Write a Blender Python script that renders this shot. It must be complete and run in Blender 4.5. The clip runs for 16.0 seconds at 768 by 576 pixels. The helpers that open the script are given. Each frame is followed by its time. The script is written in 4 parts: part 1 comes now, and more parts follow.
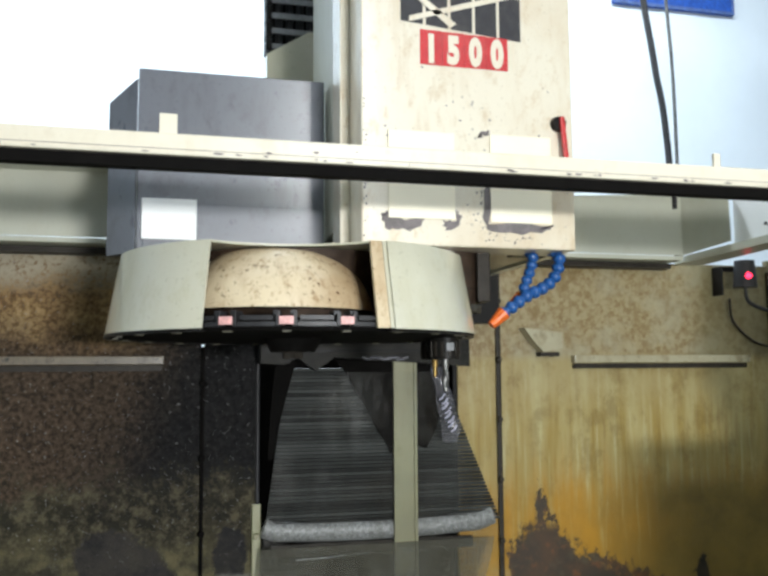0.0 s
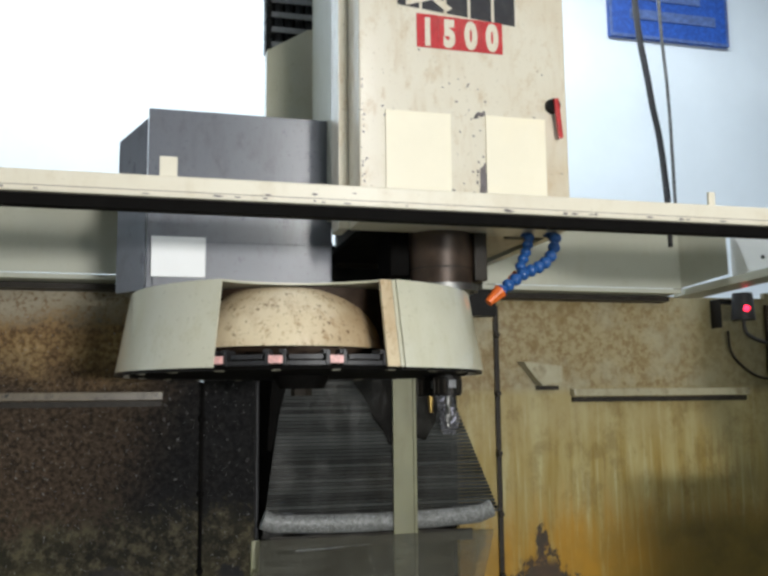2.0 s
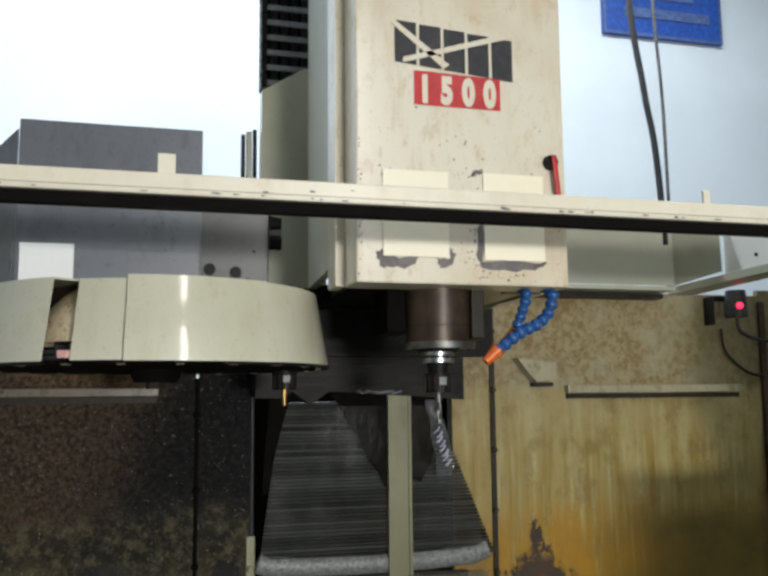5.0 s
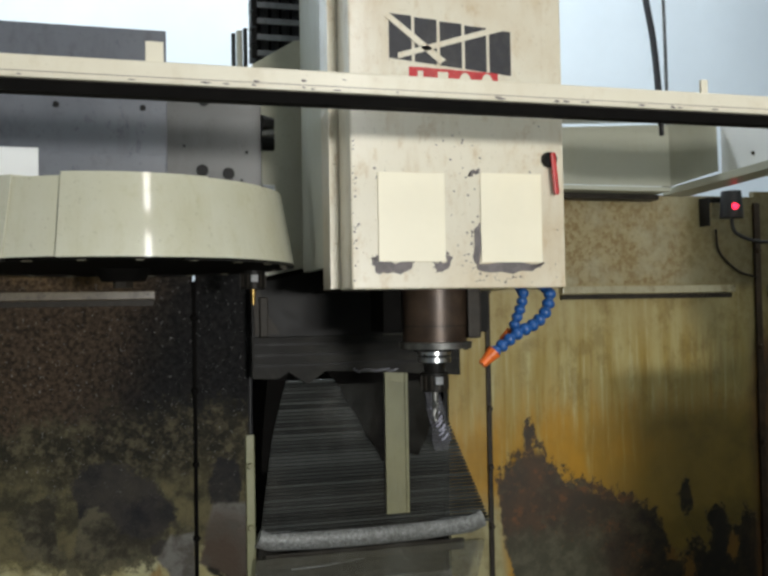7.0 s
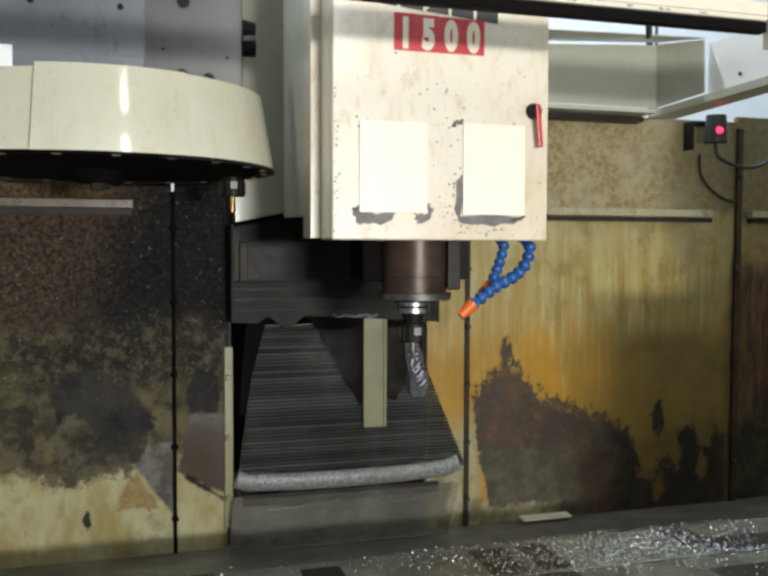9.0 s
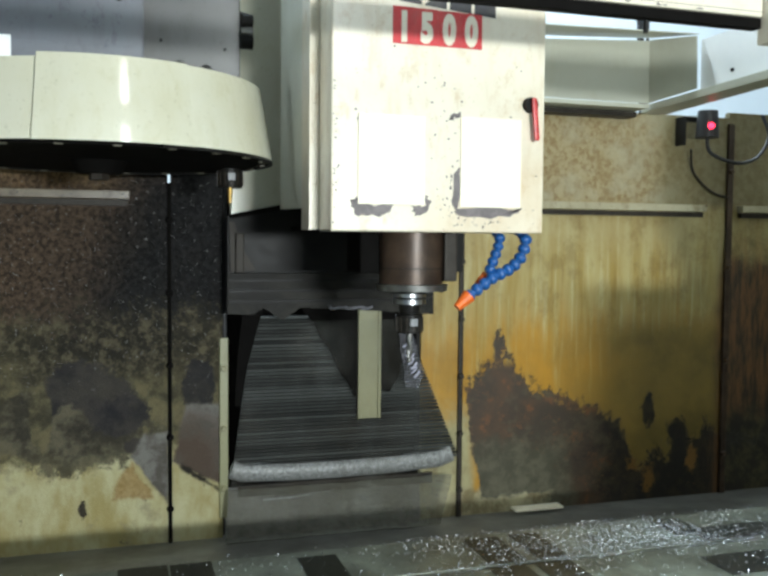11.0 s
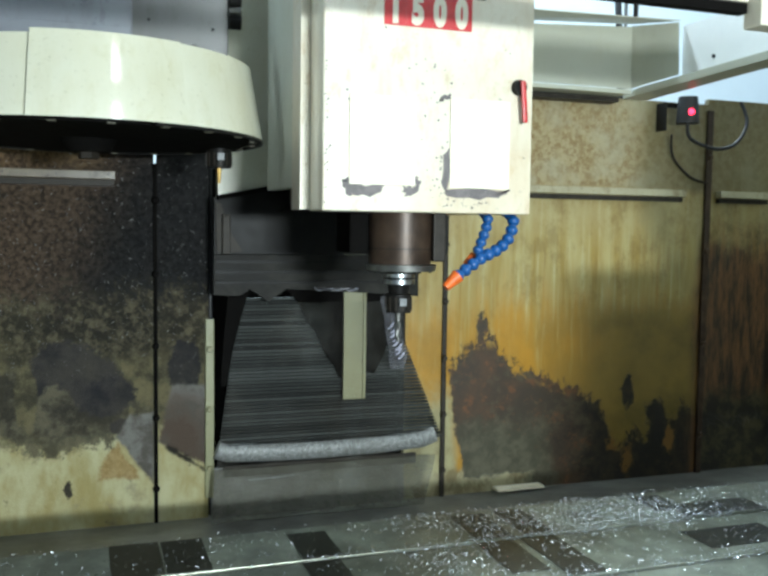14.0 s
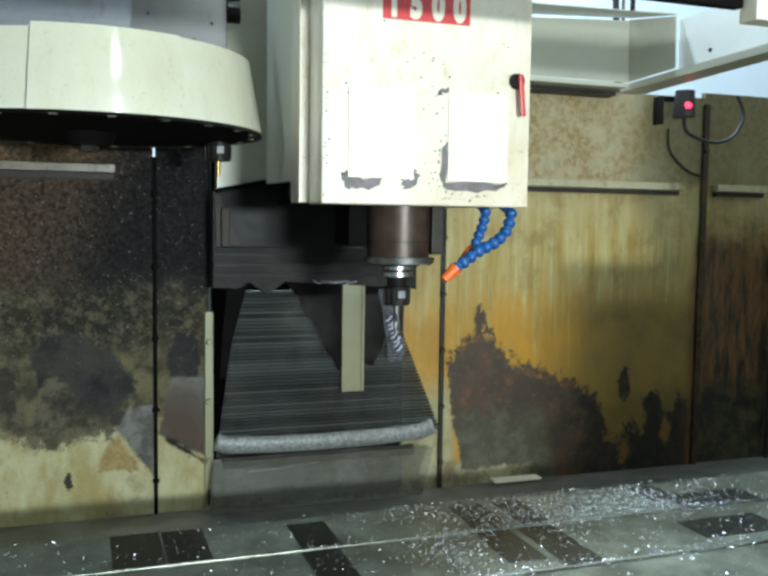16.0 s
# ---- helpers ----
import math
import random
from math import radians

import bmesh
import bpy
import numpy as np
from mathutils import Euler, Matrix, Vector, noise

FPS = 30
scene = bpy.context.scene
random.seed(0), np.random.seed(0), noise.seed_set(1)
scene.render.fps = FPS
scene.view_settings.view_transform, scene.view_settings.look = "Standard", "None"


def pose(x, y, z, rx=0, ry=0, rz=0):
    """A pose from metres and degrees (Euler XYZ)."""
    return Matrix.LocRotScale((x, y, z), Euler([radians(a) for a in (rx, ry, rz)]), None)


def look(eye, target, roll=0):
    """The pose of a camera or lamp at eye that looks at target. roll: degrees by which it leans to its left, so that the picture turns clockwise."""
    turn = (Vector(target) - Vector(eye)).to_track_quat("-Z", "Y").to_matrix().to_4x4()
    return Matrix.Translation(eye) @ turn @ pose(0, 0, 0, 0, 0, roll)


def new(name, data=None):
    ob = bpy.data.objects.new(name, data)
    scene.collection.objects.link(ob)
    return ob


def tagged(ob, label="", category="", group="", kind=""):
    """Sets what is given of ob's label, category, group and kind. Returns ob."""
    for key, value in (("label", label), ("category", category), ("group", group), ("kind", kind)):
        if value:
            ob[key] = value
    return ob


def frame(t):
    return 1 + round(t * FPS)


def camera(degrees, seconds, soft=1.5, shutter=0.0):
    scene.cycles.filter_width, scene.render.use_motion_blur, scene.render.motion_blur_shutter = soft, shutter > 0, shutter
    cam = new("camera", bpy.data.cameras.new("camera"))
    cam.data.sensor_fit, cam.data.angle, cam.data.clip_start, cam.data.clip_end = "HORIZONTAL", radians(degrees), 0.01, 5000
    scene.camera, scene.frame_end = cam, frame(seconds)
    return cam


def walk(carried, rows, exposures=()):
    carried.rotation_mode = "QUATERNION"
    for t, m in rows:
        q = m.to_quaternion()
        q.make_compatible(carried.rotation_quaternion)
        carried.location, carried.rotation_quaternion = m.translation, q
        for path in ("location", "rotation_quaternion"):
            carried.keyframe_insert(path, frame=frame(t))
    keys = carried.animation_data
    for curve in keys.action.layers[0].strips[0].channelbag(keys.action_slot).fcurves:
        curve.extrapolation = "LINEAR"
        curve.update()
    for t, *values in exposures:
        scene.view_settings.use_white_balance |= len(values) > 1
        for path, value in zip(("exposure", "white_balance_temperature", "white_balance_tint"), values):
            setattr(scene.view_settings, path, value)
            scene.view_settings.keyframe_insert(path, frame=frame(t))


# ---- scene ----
cam = camera(47.3, 16.0, soft=3.0)
PATH = [
    (0, (0.556, 0.012, 1.708), (1.065, 1.937, 1.9), -0.4),
    (0.5, (0.557, 0.007, 1.712), (1.067, 1.931, 1.908), -0.5),
    (1, (0.559, 0.009, 1.715), (1.07, 1.932, 1.914), -0.8),
    (1.5, (0.554, 0.007, 1.722), (1.063, 1.928, 1.954), -0.7),
    (2, (0.556, 0.002, 1.723), (1.064, 1.92, 1.98), -0.6),
    (2.5, (0.552, -0.001, 1.726), (1.06, 1.914, 1.995), -0.7),
    (3, (0.552, -0.003, 1.726), (1.061, 1.912, 2.0), -0.7),
    (3.5, (0.552, -0.003, 1.726), (1.065, 1.911, 1.994), -0.7),
    (6, (0.547, 0.0, 1.715), (1.08, 1.918, 1.906), -0.5),
    (6.5, (0.55, 0.001, 1.701), (1.081, 1.926, 1.819), -0.8),
    (7, (0.552, -0.001, 1.692), (1.085, 1.926, 1.744), -1.0),
    (7.5, (0.552, -0.002, 1.674), (1.092, 1.924, 1.65), -0.8),
    (8, (0.557, -0.005, 1.641), (1.102, 1.918, 1.565), -0.4),
    (8.5, (0.555, 0.002, 1.636), (1.114, 1.92, 1.542), 0.1),
    (9, (0.559, 0.003, 1.635), (1.129, 1.918, 1.541), 0.2),
    (9.5, (0.558, 0.006, 1.633), (1.13, 1.919, 1.532), 0.2),
    (12, (0.517, -0.016, 1.622), (1.132, 1.884, 1.508), 0.8),
    (12.5, (0.508, -0.014, 1.617), (1.131, 1.882, 1.488), 0.9),
    (13, (0.503, -0.015, 1.616), (1.137, 1.877, 1.483), 0.8),
    (13.5, (0.502, -0.017, 1.615), (1.146, 1.871, 1.481), 0.9),
    (14, (0.502, -0.017, 1.614), (1.152, 1.869, 1.48), 0.8),
    (14.5, (0.502, -0.024, 1.616), (1.155, 1.862, 1.484), 0.7),
    (15, (0.499, -0.029, 1.619), (1.152, 1.857, 1.487), 0.6),
    (15.5, (0.496, -0.03, 1.614), (1.15, 1.855, 1.481), 0.7),
    (16, (0.495, -0.029, 1.612), (1.151, 1.855, 1.464), 0.8),
]
# the clip's camera darkens as it looks up into the light and turns greener later on
EXPOSURES = [(0, -0.05, 6200, 9), (1.5, -0.28, 6300, 10), (2.5, -0.55, 6450, 11), (3.5, -0.62, 6450, 12), (6, -0.57, 6500, 9), (7, -0.6, 6500, 9), (8, -0.47, 6600, 10), (9, -0.15, 6500, 11), (9.7, -0.05, 6450, 10),
             (11.8, 0.17, 5800, 0), (13, 0.21, 5750, -1), (14.5, 0.23, 5750, -1), (16, 0.18, 5750, -1)]
walk(cam, [(t, look(eye, target, roll)) for t, eye, target, roll in PATH], EXPOSURES)

# ---- light ----
world = bpy.data.worlds.new("hall_air")
scene.world = world
world.use_nodes = True
world.node_tree.nodes["Background"].inputs[0].default_value = (0.86, 0.93, 1.0, 1)
world.node_tree.nodes["Background"].inputs[1].default_value = 0.18


def area(name, eye, target, sx, sy, watts, colour):
    d = bpy.data.lights.new(name, "AREA")
    d.shape, d.size, d.size_y, d.energy, d.color = "RECTANGLE", sx, sy, watts, colour
    ob = new(name, d)
    ob.matrix_basis = look(eye, target)
    return ob


area("hall_light_front", (1.20, -1.7, 1.68), (1.2, 2.0, 1.68), 0.5, 0.12, 108, (1.0, 0.985, 0.95))
area("hall_light_side", (1.6, -1.9, 3.2), (1.2, 1.7, 1.85), 0.25, 1.4, 34, (1.0, 0.985, 0.95))
area("hall_light_rear", (1.5, 4.2, 5.9), (1.5, 4.9, 0), 7.0, 0.5, 520, (0.88, 0.95, 1.0))
area("hall_light_middle", (1.0, 0.4, 5.9), (1.0, 0.9, 0), 7.0, 0.4, 62, (0.95, 0.98, 1.0))

# ---- materials ----


class Net:
    """A material's node tree with short ways to add nodes."""

    def __init__(self, name):
        self.mat = bpy.data.materials.new(name)
        self.mat.use_nodes = True
        self.t = self.mat.node_tree
        self.bsdf = self.t.nodes["Principled BSDF"]
        self.pos = self.t.nodes.new("ShaderNodeTexCoord").outputs["Object"]

    def put(self, socket, value):
        if isinstance(value, bpy.types.NodeSocket):
            self.t.links.new(value, socket)
        elif isinstance(value, (tuple, list)) and socket.type == "RGBA" and len(value) == 3:
            socket.default_value = (*value, 1)
        else:
            socket.default_value = value

    def math(self, op, a, b=0.0, c=0.0, clamp=False):
        n = self.t.nodes.new("ShaderNodeMath")
        n.operation, n.use_clamp = op, clamp
        for s, v in zip(n.inputs, (a, b, c)):
            self.put(s, v)
        return n.outputs[0]

    def mix(self, f, a, b):
        n = self.t.nodes.new("ShaderNodeMix")
        n.data_type = "RGBA"
        self.put(n.inputs[0], f), self.put(n.inputs[6], a), self.put(n.inputs[7], b)
        return n.outputs[2]

    def noise(self, scale, detail=4.0, rough=0.6, stretch=(1, 1, 1), dist=0.0, at=(0, 0, 0)):
        m = self.t.nodes.new("ShaderNodeMapping")
        self.put(m.inputs[0], self.pos)
        m.inputs["Scale"].default_value, m.inputs["Location"].default_value = stretch, at
        n = self.t.nodes.new("ShaderNodeTexNoise")
        self.put(n.inputs["Vector"], m.outputs[0])
        n.inputs["Scale"].default_value, n.inputs["Detail"].default_value = scale, detail
        n.inputs["Roughness"].default_value, n.inputs["Distortion"].default_value = rough, dist
        return n.outputs["Fac"]

    def ramp(self, f, lo, hi):
        n = self.t.nodes.new("ShaderNodeMapRange")
        n.interpolation_type = "SMOOTHSTEP"
        self.put(n.inputs[0], f)
        n.inputs[1].default_value, n.inputs[2].default_value = lo, hi
        return n.outputs[0]

    def xyz(self):
        n = self.t.nodes.new("ShaderNodeSeparateXYZ")
        self.put(n.inputs[0], self.pos)
        return n.outputs

    def bump(self, height, strength=0.3, depth=0.002):
        n = self.t.nodes.new("ShaderNodeBump")
        n.inputs["Strength"].default_value, n.inputs["Distance"].default_value = strength, depth
        self.put(n.inputs["Height"], height)
        self.put(self.bsdf.inputs["Normal"], n.outputs[0])

    def line(self, f, lo, hi, stops):
        """A height that follows straight runs between (place, value) stops."""
        n = self.t.nodes.new("ShaderNodeValToRGB")
        self.put(n.inputs[0], self.math("DIVIDE", self.math("SUBTRACT", f, lo), hi - lo))
        r = n.color_ramp
        while len(r.elements) < len(stops):
            r.elements.new(0.5)
        for e, (p, v) in zip(r.elements, stops):
            e.position, e.color = (p - lo) / (hi - lo), (v / 2, v / 2, v / 2, 1)
        return self.math("MULTIPLY", n.outputs[0], 2.0)

    def patch(self, x, z, pts, wig, soft=0.006):
        """A many-sided patch, its corners counted anticlockwise, with a torn edge."""
        inside = None
        for (x0, z0), (x1, z1) in zip(pts, pts[1:] + pts[:1]):
            k = math.hypot(x1 - x0, z1 - z0)
            a, b = -(z1 - z0) / k, (x1 - x0) / k
            d = self.math("ADD", self.math("MULTIPLY_ADD", x, a, -a * x0 - b * z0), self.math("MULTIPLY", z, b))
            inside = d if inside is None else self.math("MINIMUM", inside, d)
        return self.ramp(self.math("ADD", inside, wig), -soft, soft)

    def spot(self, x, z, px, pz, rx, rz, wig, soft=0.08):
        dx, dz = self.math("MULTIPLY_ADD", x, 1 / rx, -px / rx), self.math("MULTIPLY_ADD", z, 1 / rz, -pz / rz)
        r = self.math("SQRT", self.math("ADD", self.math("MULTIPLY", dx, dx), self.math("MULTIPLY", dz, dz)))
        return self.ramp(self.math("ADD", r, wig), 1 + soft, 1 - soft)

    def done(self, colour, rough, metal=0.0):
        self.put(self.bsdf.inputs["Base Color"], colour)
        self.put(self.bsdf.inputs["Roughness"], rough)
        self.put(self.bsdf.inputs["Metallic"], metal)
        return self.mat


def paint(name, base, stain, wear=0.5, rough=0.4, chip=(0.1, 0.09, 0.09), chips=0.72, mottle=16.0, coat=0.3, shine=0.2, chipped=26.0):
    """Painted sheet steel: soft clouds of oil, mottling, short runs, fine specks and a few chips."""
    n = Net(name)
    big = n.noise(2.6, 5, 0.6)
    runs = n.noise(9, 6, 0.65, (2.2, 2.2, 0.5))
    mott = n.noise(mottle, 8, 0.72, (1.3, 1.3, 0.8), at=(2, 5, 1))
    fine = n.noise(120, 4, 0.7)
    c = n.mix(n.math("MULTIPLY", n.ramp(big, 0.42, 0.72), wear * 0.55), base, stain)
    c = n.mix(n.math("MULTIPLY", n.ramp(runs, 0.50, 0.72), wear * 0.45), c, stain)
    c = n.mix(n.math("MULTIPLY", n.ramp(mott, 0.52, 0.70), wear * 0.7), c, stain)
    c = n.mix(n.math("MULTIPLY", n.ramp(fine, 0.60, 0.70), wear * 0.7), c, tuple(v * 0.5 for v in stain))
    c = n.mix(n.ramp(n.noise(chipped, 6, 0.75, at=(3, 1, 2)), chips, chips + 0.02), c, chip)
    n.bump(n.math("ADD", n.noise(260, 2), n.math("ADD", big, n.noise(45, 2))), 0.16, 0.001)
    n.bsdf.inputs["Coat Weight"].default_value, n.bsdf.inputs["Coat Roughness"].default_value = coat, shine
    return n.done(c, n.math("ADD", n.math("MULTIPLY", mott, 0.3), rough - 0.1))


def plain(name, base, rough=0.5, metal=0.0, spread=0.35, scale=30.0, dirt=(0.02, 0.017, 0.012), dirty=0.3):
    n = Net(name)
    a = n.noise(scale, 5, 0.65)
    c = n.mix(n.ramp(a, 0.3, 0.75), tuple(v * (1 - spread) for v in base), tuple(min(v * (1 + spread * 0.6), 1) for v in base))
    c = n.mix(n.math("MULTIPLY", n.ramp(n.noise(scale * 0.2, 5, 0.7, at=(1, 4, 2)), 0.45, 0.75), dirty), c, dirt)
    n.bump(n.noise(scale * 6, 3), 0.15, 0.0008)
    return n.done(c, n.math("ADD", n.math("MULTIPLY", a, 0.25), rough - 0.12), metal)


def glow(name, colour, strength):
    n = Net(name)
    n.put(n.bsdf.inputs["Emission Color"], colour)
    n.bsdf.inputs["Emission Strength"].default_value = strength
    return n.done(colour, 0.4)


def wall_right_paint():
    """Cream wall steeped in oil: pale runs, an amber field and a peeled dark crust below."""
    n = Net("oil_stained_wall")
    x, _, z = n.xyz()
    runs = n.noise(4.5, 5, 0.6, (3.2, 1, 0.30), dist=0.3)
    fine_runs = n.noise(17, 5, 0.62, (3.0, 1, 0.22), dist=0.2)
    cloud = n.noise(4, 7, 0.68)
    mid = n.noise(15, 8, 0.7, (1, 1, 0.7))
    wig = n.math("SUBTRACT", n.noise(9, 12, 0.78, at=(5, 0, 1)), 0.5)
    rag = n.math("SUBTRACT", n.noise(34, 9, 0.82, (1.2, 1, 0.9), at=(3, 0, 2)), 0.5)
    soft = n.math("SUBTRACT", n.noise(2.5, 4, 0.6), 0.5)
    # yellowed cream with runs
    c = n.mix(n.ramp(runs, 0.36, 0.62), (0.40, 0.34, 0.15), (0.30, 0.215, 0.055))
    c = n.mix(n.math("MULTIPLY", n.ramp(fine_runs, 0.50, 0.74), 0.55), c, (0.50, 0.47, 0.27))
    c = n.mix(n.math("MULTIPLY", n.ramp(fine_runs, 0.45, 0.30), 0.45), c, (0.20, 0.125, 0.03))
    c = n.mix(n.math("MULTIPLY", n.ramp(mid, 0.48, 0.66), 0.5), c, (0.18, 0.125, 0.035))
    # paler and greyer close under the ledge
    c = n.mix(n.math("MULTIPLY", n.ramp(n.math("ADD", z, n.math("MULTIPLY", wig, 0.2)), 1.52, 1.70), 0.45), c, n.mix(n.ramp(mid, 0.4, 0.65), (0.40, 0.35, 0.19), (0.22, 0.16, 0.06)))
    zz = n.math("ADD", z, n.math("ADD", n.math("MULTIPLY", soft, 0.22), n.math("ADD", n.math("MULTIPLY", n.math("SUBTRACT", runs, 0.5), 0.5), n.math("MULTIPLY", n.math("SUBTRACT", fine_runs, 0.5), 0.35))))
    amber = n.mix(n.ramp(cloud, 0.36, 0.66), (0.40, 0.205, 0.014), (0.27, 0.150, 0.014))
    amber = n.mix(n.math("MULTIPLY", n.ramp(fine_runs, 0.52, 0.74), 0.5), amber, (0.46, 0.33, 0.09))
    c = n.mix(n.math("MULTIPLY", n.ramp(zz, 1.50, 1.22), 0.92), c, amber)
    # soft flat-topped shadow further along, painted in brown-olive
    ox = n.math("ADD", x, n.math("MULTIPLY", soft, 0.5))
    c = n.mix(n.math("MULTIPLY", n.ramp(ox, 1.78, 2.25), n.ramp(n.math("ADD", z, n.math("MULTIPLY", wig, 0.10)), 1.42, 1.31)), c, n.mix(n.ramp(cloud, 0.35, 0.65), (0.115, 0.085, 0.018), (0.20, 0.135, 0.026)))
    # shade band below the side canopy, painted as a dark green patch
    c = n.mix(n.math("MULTIPLY", n.patch(x, z, [(2.10, 2.10), (2.22, 1.70), (2.31, 1.48), (2.47, 1.42), (2.36, 1.66), (2.26, 2.10)], n.math("MULTIPLY", wig, 0.16), 0.06), 0.5), c, (0.085, 0.078, 0.03))
    # pale again on the strip beside the opening, near the foot
    c = n.mix(n.math("MULTIPLY", n.ramp(n.math("ADD", x, n.math("MULTIPLY", wig, 0.06)), 1.60, 1.56), n.ramp(n.math("ADD", z, n.math("MULTIPLY", wig, 0.3)), 1.18, 1.04)), c, n.mix(n.ramp(mid, 0.4, 0.65), (0.36, 0.33, 0.18), (0.22, 0.19, 0.09)))
    c = n.mix(n.ramp(n.math("ADD", z, n.math("MULTIPLY", wig, 0.12)), 0.89, 0.86), c, n.mix(n.ramp(mid, 0.42, 0.62), (0.36, 0.33, 0.20), (0.17, 0.14, 0.07)))
    # tan specks over the ledge
    tan = n.mix(n.ramp(n.noise(45, 7, 0.8), 0.42, 0.6), (0.33, 0.275, 0.15), (0.20, 0.135, 0.05))
    tan = n.mix(n.ramp(cloud, 0.48, 0.68), tan, (0.35, 0.32, 0.21))
    tan = n.mix(n.math("MULTIPLY", n.ramp(mid, 0.52, 0.66), 0.6), tan, (0.19, 0.125, 0.04))
    # that shade continued above the ledge as a darker tan
    tan = n.mix(n.math("MULTIPLY", n.ramp(x, 2.14, 2.26), 0.6), tan, (0.11, 0.10, 0.045))
    c = n.mix(n.ramp(z, 1.73, 1.77), c, tan)
    # peeled crust with a torn edge
    edge = n.line(x, 1.5, 2.5, [(1.52, 1.17), (1.575, 1.21), (1.60, 1.255), (1.640, 1.275), (1.655, 1.345), (1.675, 1.36), (1.694, 1.285), (1.72, 1.235), (1.78, 1.185), (1.85, 1.165), (1.92, 1.14), (2.01, 1.11), (2.07, 1.06),
                               (2.107, 1.015), (2.127, 0.955), (2.16, 0.905), (2.22, 0.975), (2.26, 0.93), (2.315, 1.04), (2.36, 0.985), (2.413, 1.05), (2.48, 0.98)])
    torn = n.math("ADD", n.math("MULTIPLY", wig, 0.10), n.math("MULTIPLY", rag, 0.30))
    h = n.math("SUBTRACT", n.math("ADD", edge, torn), z)
    holes = n.math("MULTIPLY", n.ramp(n.noise(38, 5, 0.7, (1, 1, 0.6), at=(4, 1, 6)), 0.50, 0.53), n.ramp(z, 1.24, 1.28))
    left = n.ramp(n.math("ADD", n.math("ADD", x, n.math("MULTIPLY", z, 0.17)), n.math("MULTIPLY", wig, 0.10)), 1.748, 1.756)
    foot = n.math("MAXIMUM", n.ramp(n.math("ADD", z, n.math("MULTIPLY", wig, 0.10)), 0.845, 0.858), n.ramp(n.math("ADD", x, n.math("MULTIPLY", wig, 0.3)), 1.80, 1.86))
    crust = n.math("MULTIPLY", n.math("MULTIPLY", n.ramp(h, 0.0, 0.006), left), n.math("MULTIPLY", foot, n.math("SUBTRACT", 1.0, holes)))
    for px, pz, rx, rz in ((2.19, 1.09, 0.022, 0.055), (2.30, 1.02, 0.035, 0.04), (1.655, 1.32, 0.012, 0.05)):
        crust = n.math("MAXIMUM", crust, n.spot(x, z, px, pz, rx, rz, n.math("MULTIPLY", rag, 4.5)))
    rusty = n.noise(16, 8, 0.75, at=(2, 2, 7))
    cc = n.mix(n.ramp(cloud, 0.40, 0.60), (0.036, 0.026, 0.016), (0.066, 0.036, 0.017))
    cc = n.mix(n.ramp(rusty, 0.50, 0.62), cc, (0.062, 0.050, 0.028))
    cc = n.mix(n.ramp(n.noise(22, 8, 0.78, at=(6, 3, 1)), 0.54, 0.64), cc, (0.125, 0.052, 0.016))
    low = n.math("MULTIPLY", n.ramp(n.math("ADD", z, n.math("MULTIPLY", wig, 0.35)), 1.07, 0.97), n.ramp(n.math("ADD", x, n.math("MULTIPLY", wig, 0.4)), 1.95, 1.85))
    cc = n.mix(low, cc, n.mix(n.ramp(rusty, 0.4, 0.6), (0.045, 0.042, 0.024), (0.085, 0.080, 0.050)))
    cc = n.mix(n.ramp(n.math("ADD", x, n.math("MULTIPLY", wig, 0.7)), 1.94, 2.08), cc, n.mix(n.ramp(rusty, 0.45, 0.62), (0.007, 0.006, 0.004), (0.028, 0.020, 0.009)))
    for px, pz, rx, rz in ((2.15, 0.93, 0.03, 0.03), (2.20, 0.87, 0.022, 0.04), (2.36, 0.93, 0.02, 0.04)):
        cc = n.mix(n.spot(x, z, px, pz, rx, rz, n.math("MULTIPLY", rag, 5.0), 0.2), cc, (0.15, 0.078, 0.014))
    cc = n.mix(n.ramp(n.noise(60, 4, 0.7, at=(1, 2, 3)), 0.64, 0.70), cc, (0.12, 0.07, 0.025))
    c = n.mix(crust, c, cc)
    rim = n.math("MULTIPLY", n.math("MULTIPLY", n.ramp(h, -0.012, 0.0), n.ramp(h, 0.012, 0.0)), n.math("MULTIPLY", left, foot))
    c = n.mix(n.math("MULTIPLY", rim, 0.45), c, (0.03, 0.018, 0.008))
    # brown corner and black specks
    far = n.ramp(n.math("ADD", x, n.math("MULTIPLY", soft, 0.12)), 2.42, 2.48)
    streaky = n.mix(n.ramp(n.noise(14, 7, 0.75, (2.5, 1, 0.4)), 0.40, 0.60), (0.020, 0.014, 0.009), (0.135, 0.068, 0.024))
    c = n.mix(n.math("MULTIPLY", far, n.ramp(n.math("ADD", z, n.math("MULTIPLY", wig, 0.4)), 1.74, 1.50)), c, streaky)
    c = n.mix(n.math("MULTIPLY", n.ramp(x, 2.47, 2.50), n.ramp(n.math("ADD", z, n.math("MULTIPLY", wig, 0.3)), 1.12, 1.02)), c, n.mix(n.ramp(rusty, 0.45, 0.6), (0.014, 0.012, 0.008), (0.06, 0.052, 0.022)))
    c = n.mix(n.ramp(n.noise(24, 5, 0.75, at=(9, 9, 9)), 0.715, 0.725), c, (0.02, 0.014, 0.008))
    n.bump(n.math("ADD", n.math("MULTIPLY", crust, -2.0), n.math("ADD", n.noise(120, 4), mid)), 0.4, 0.002)
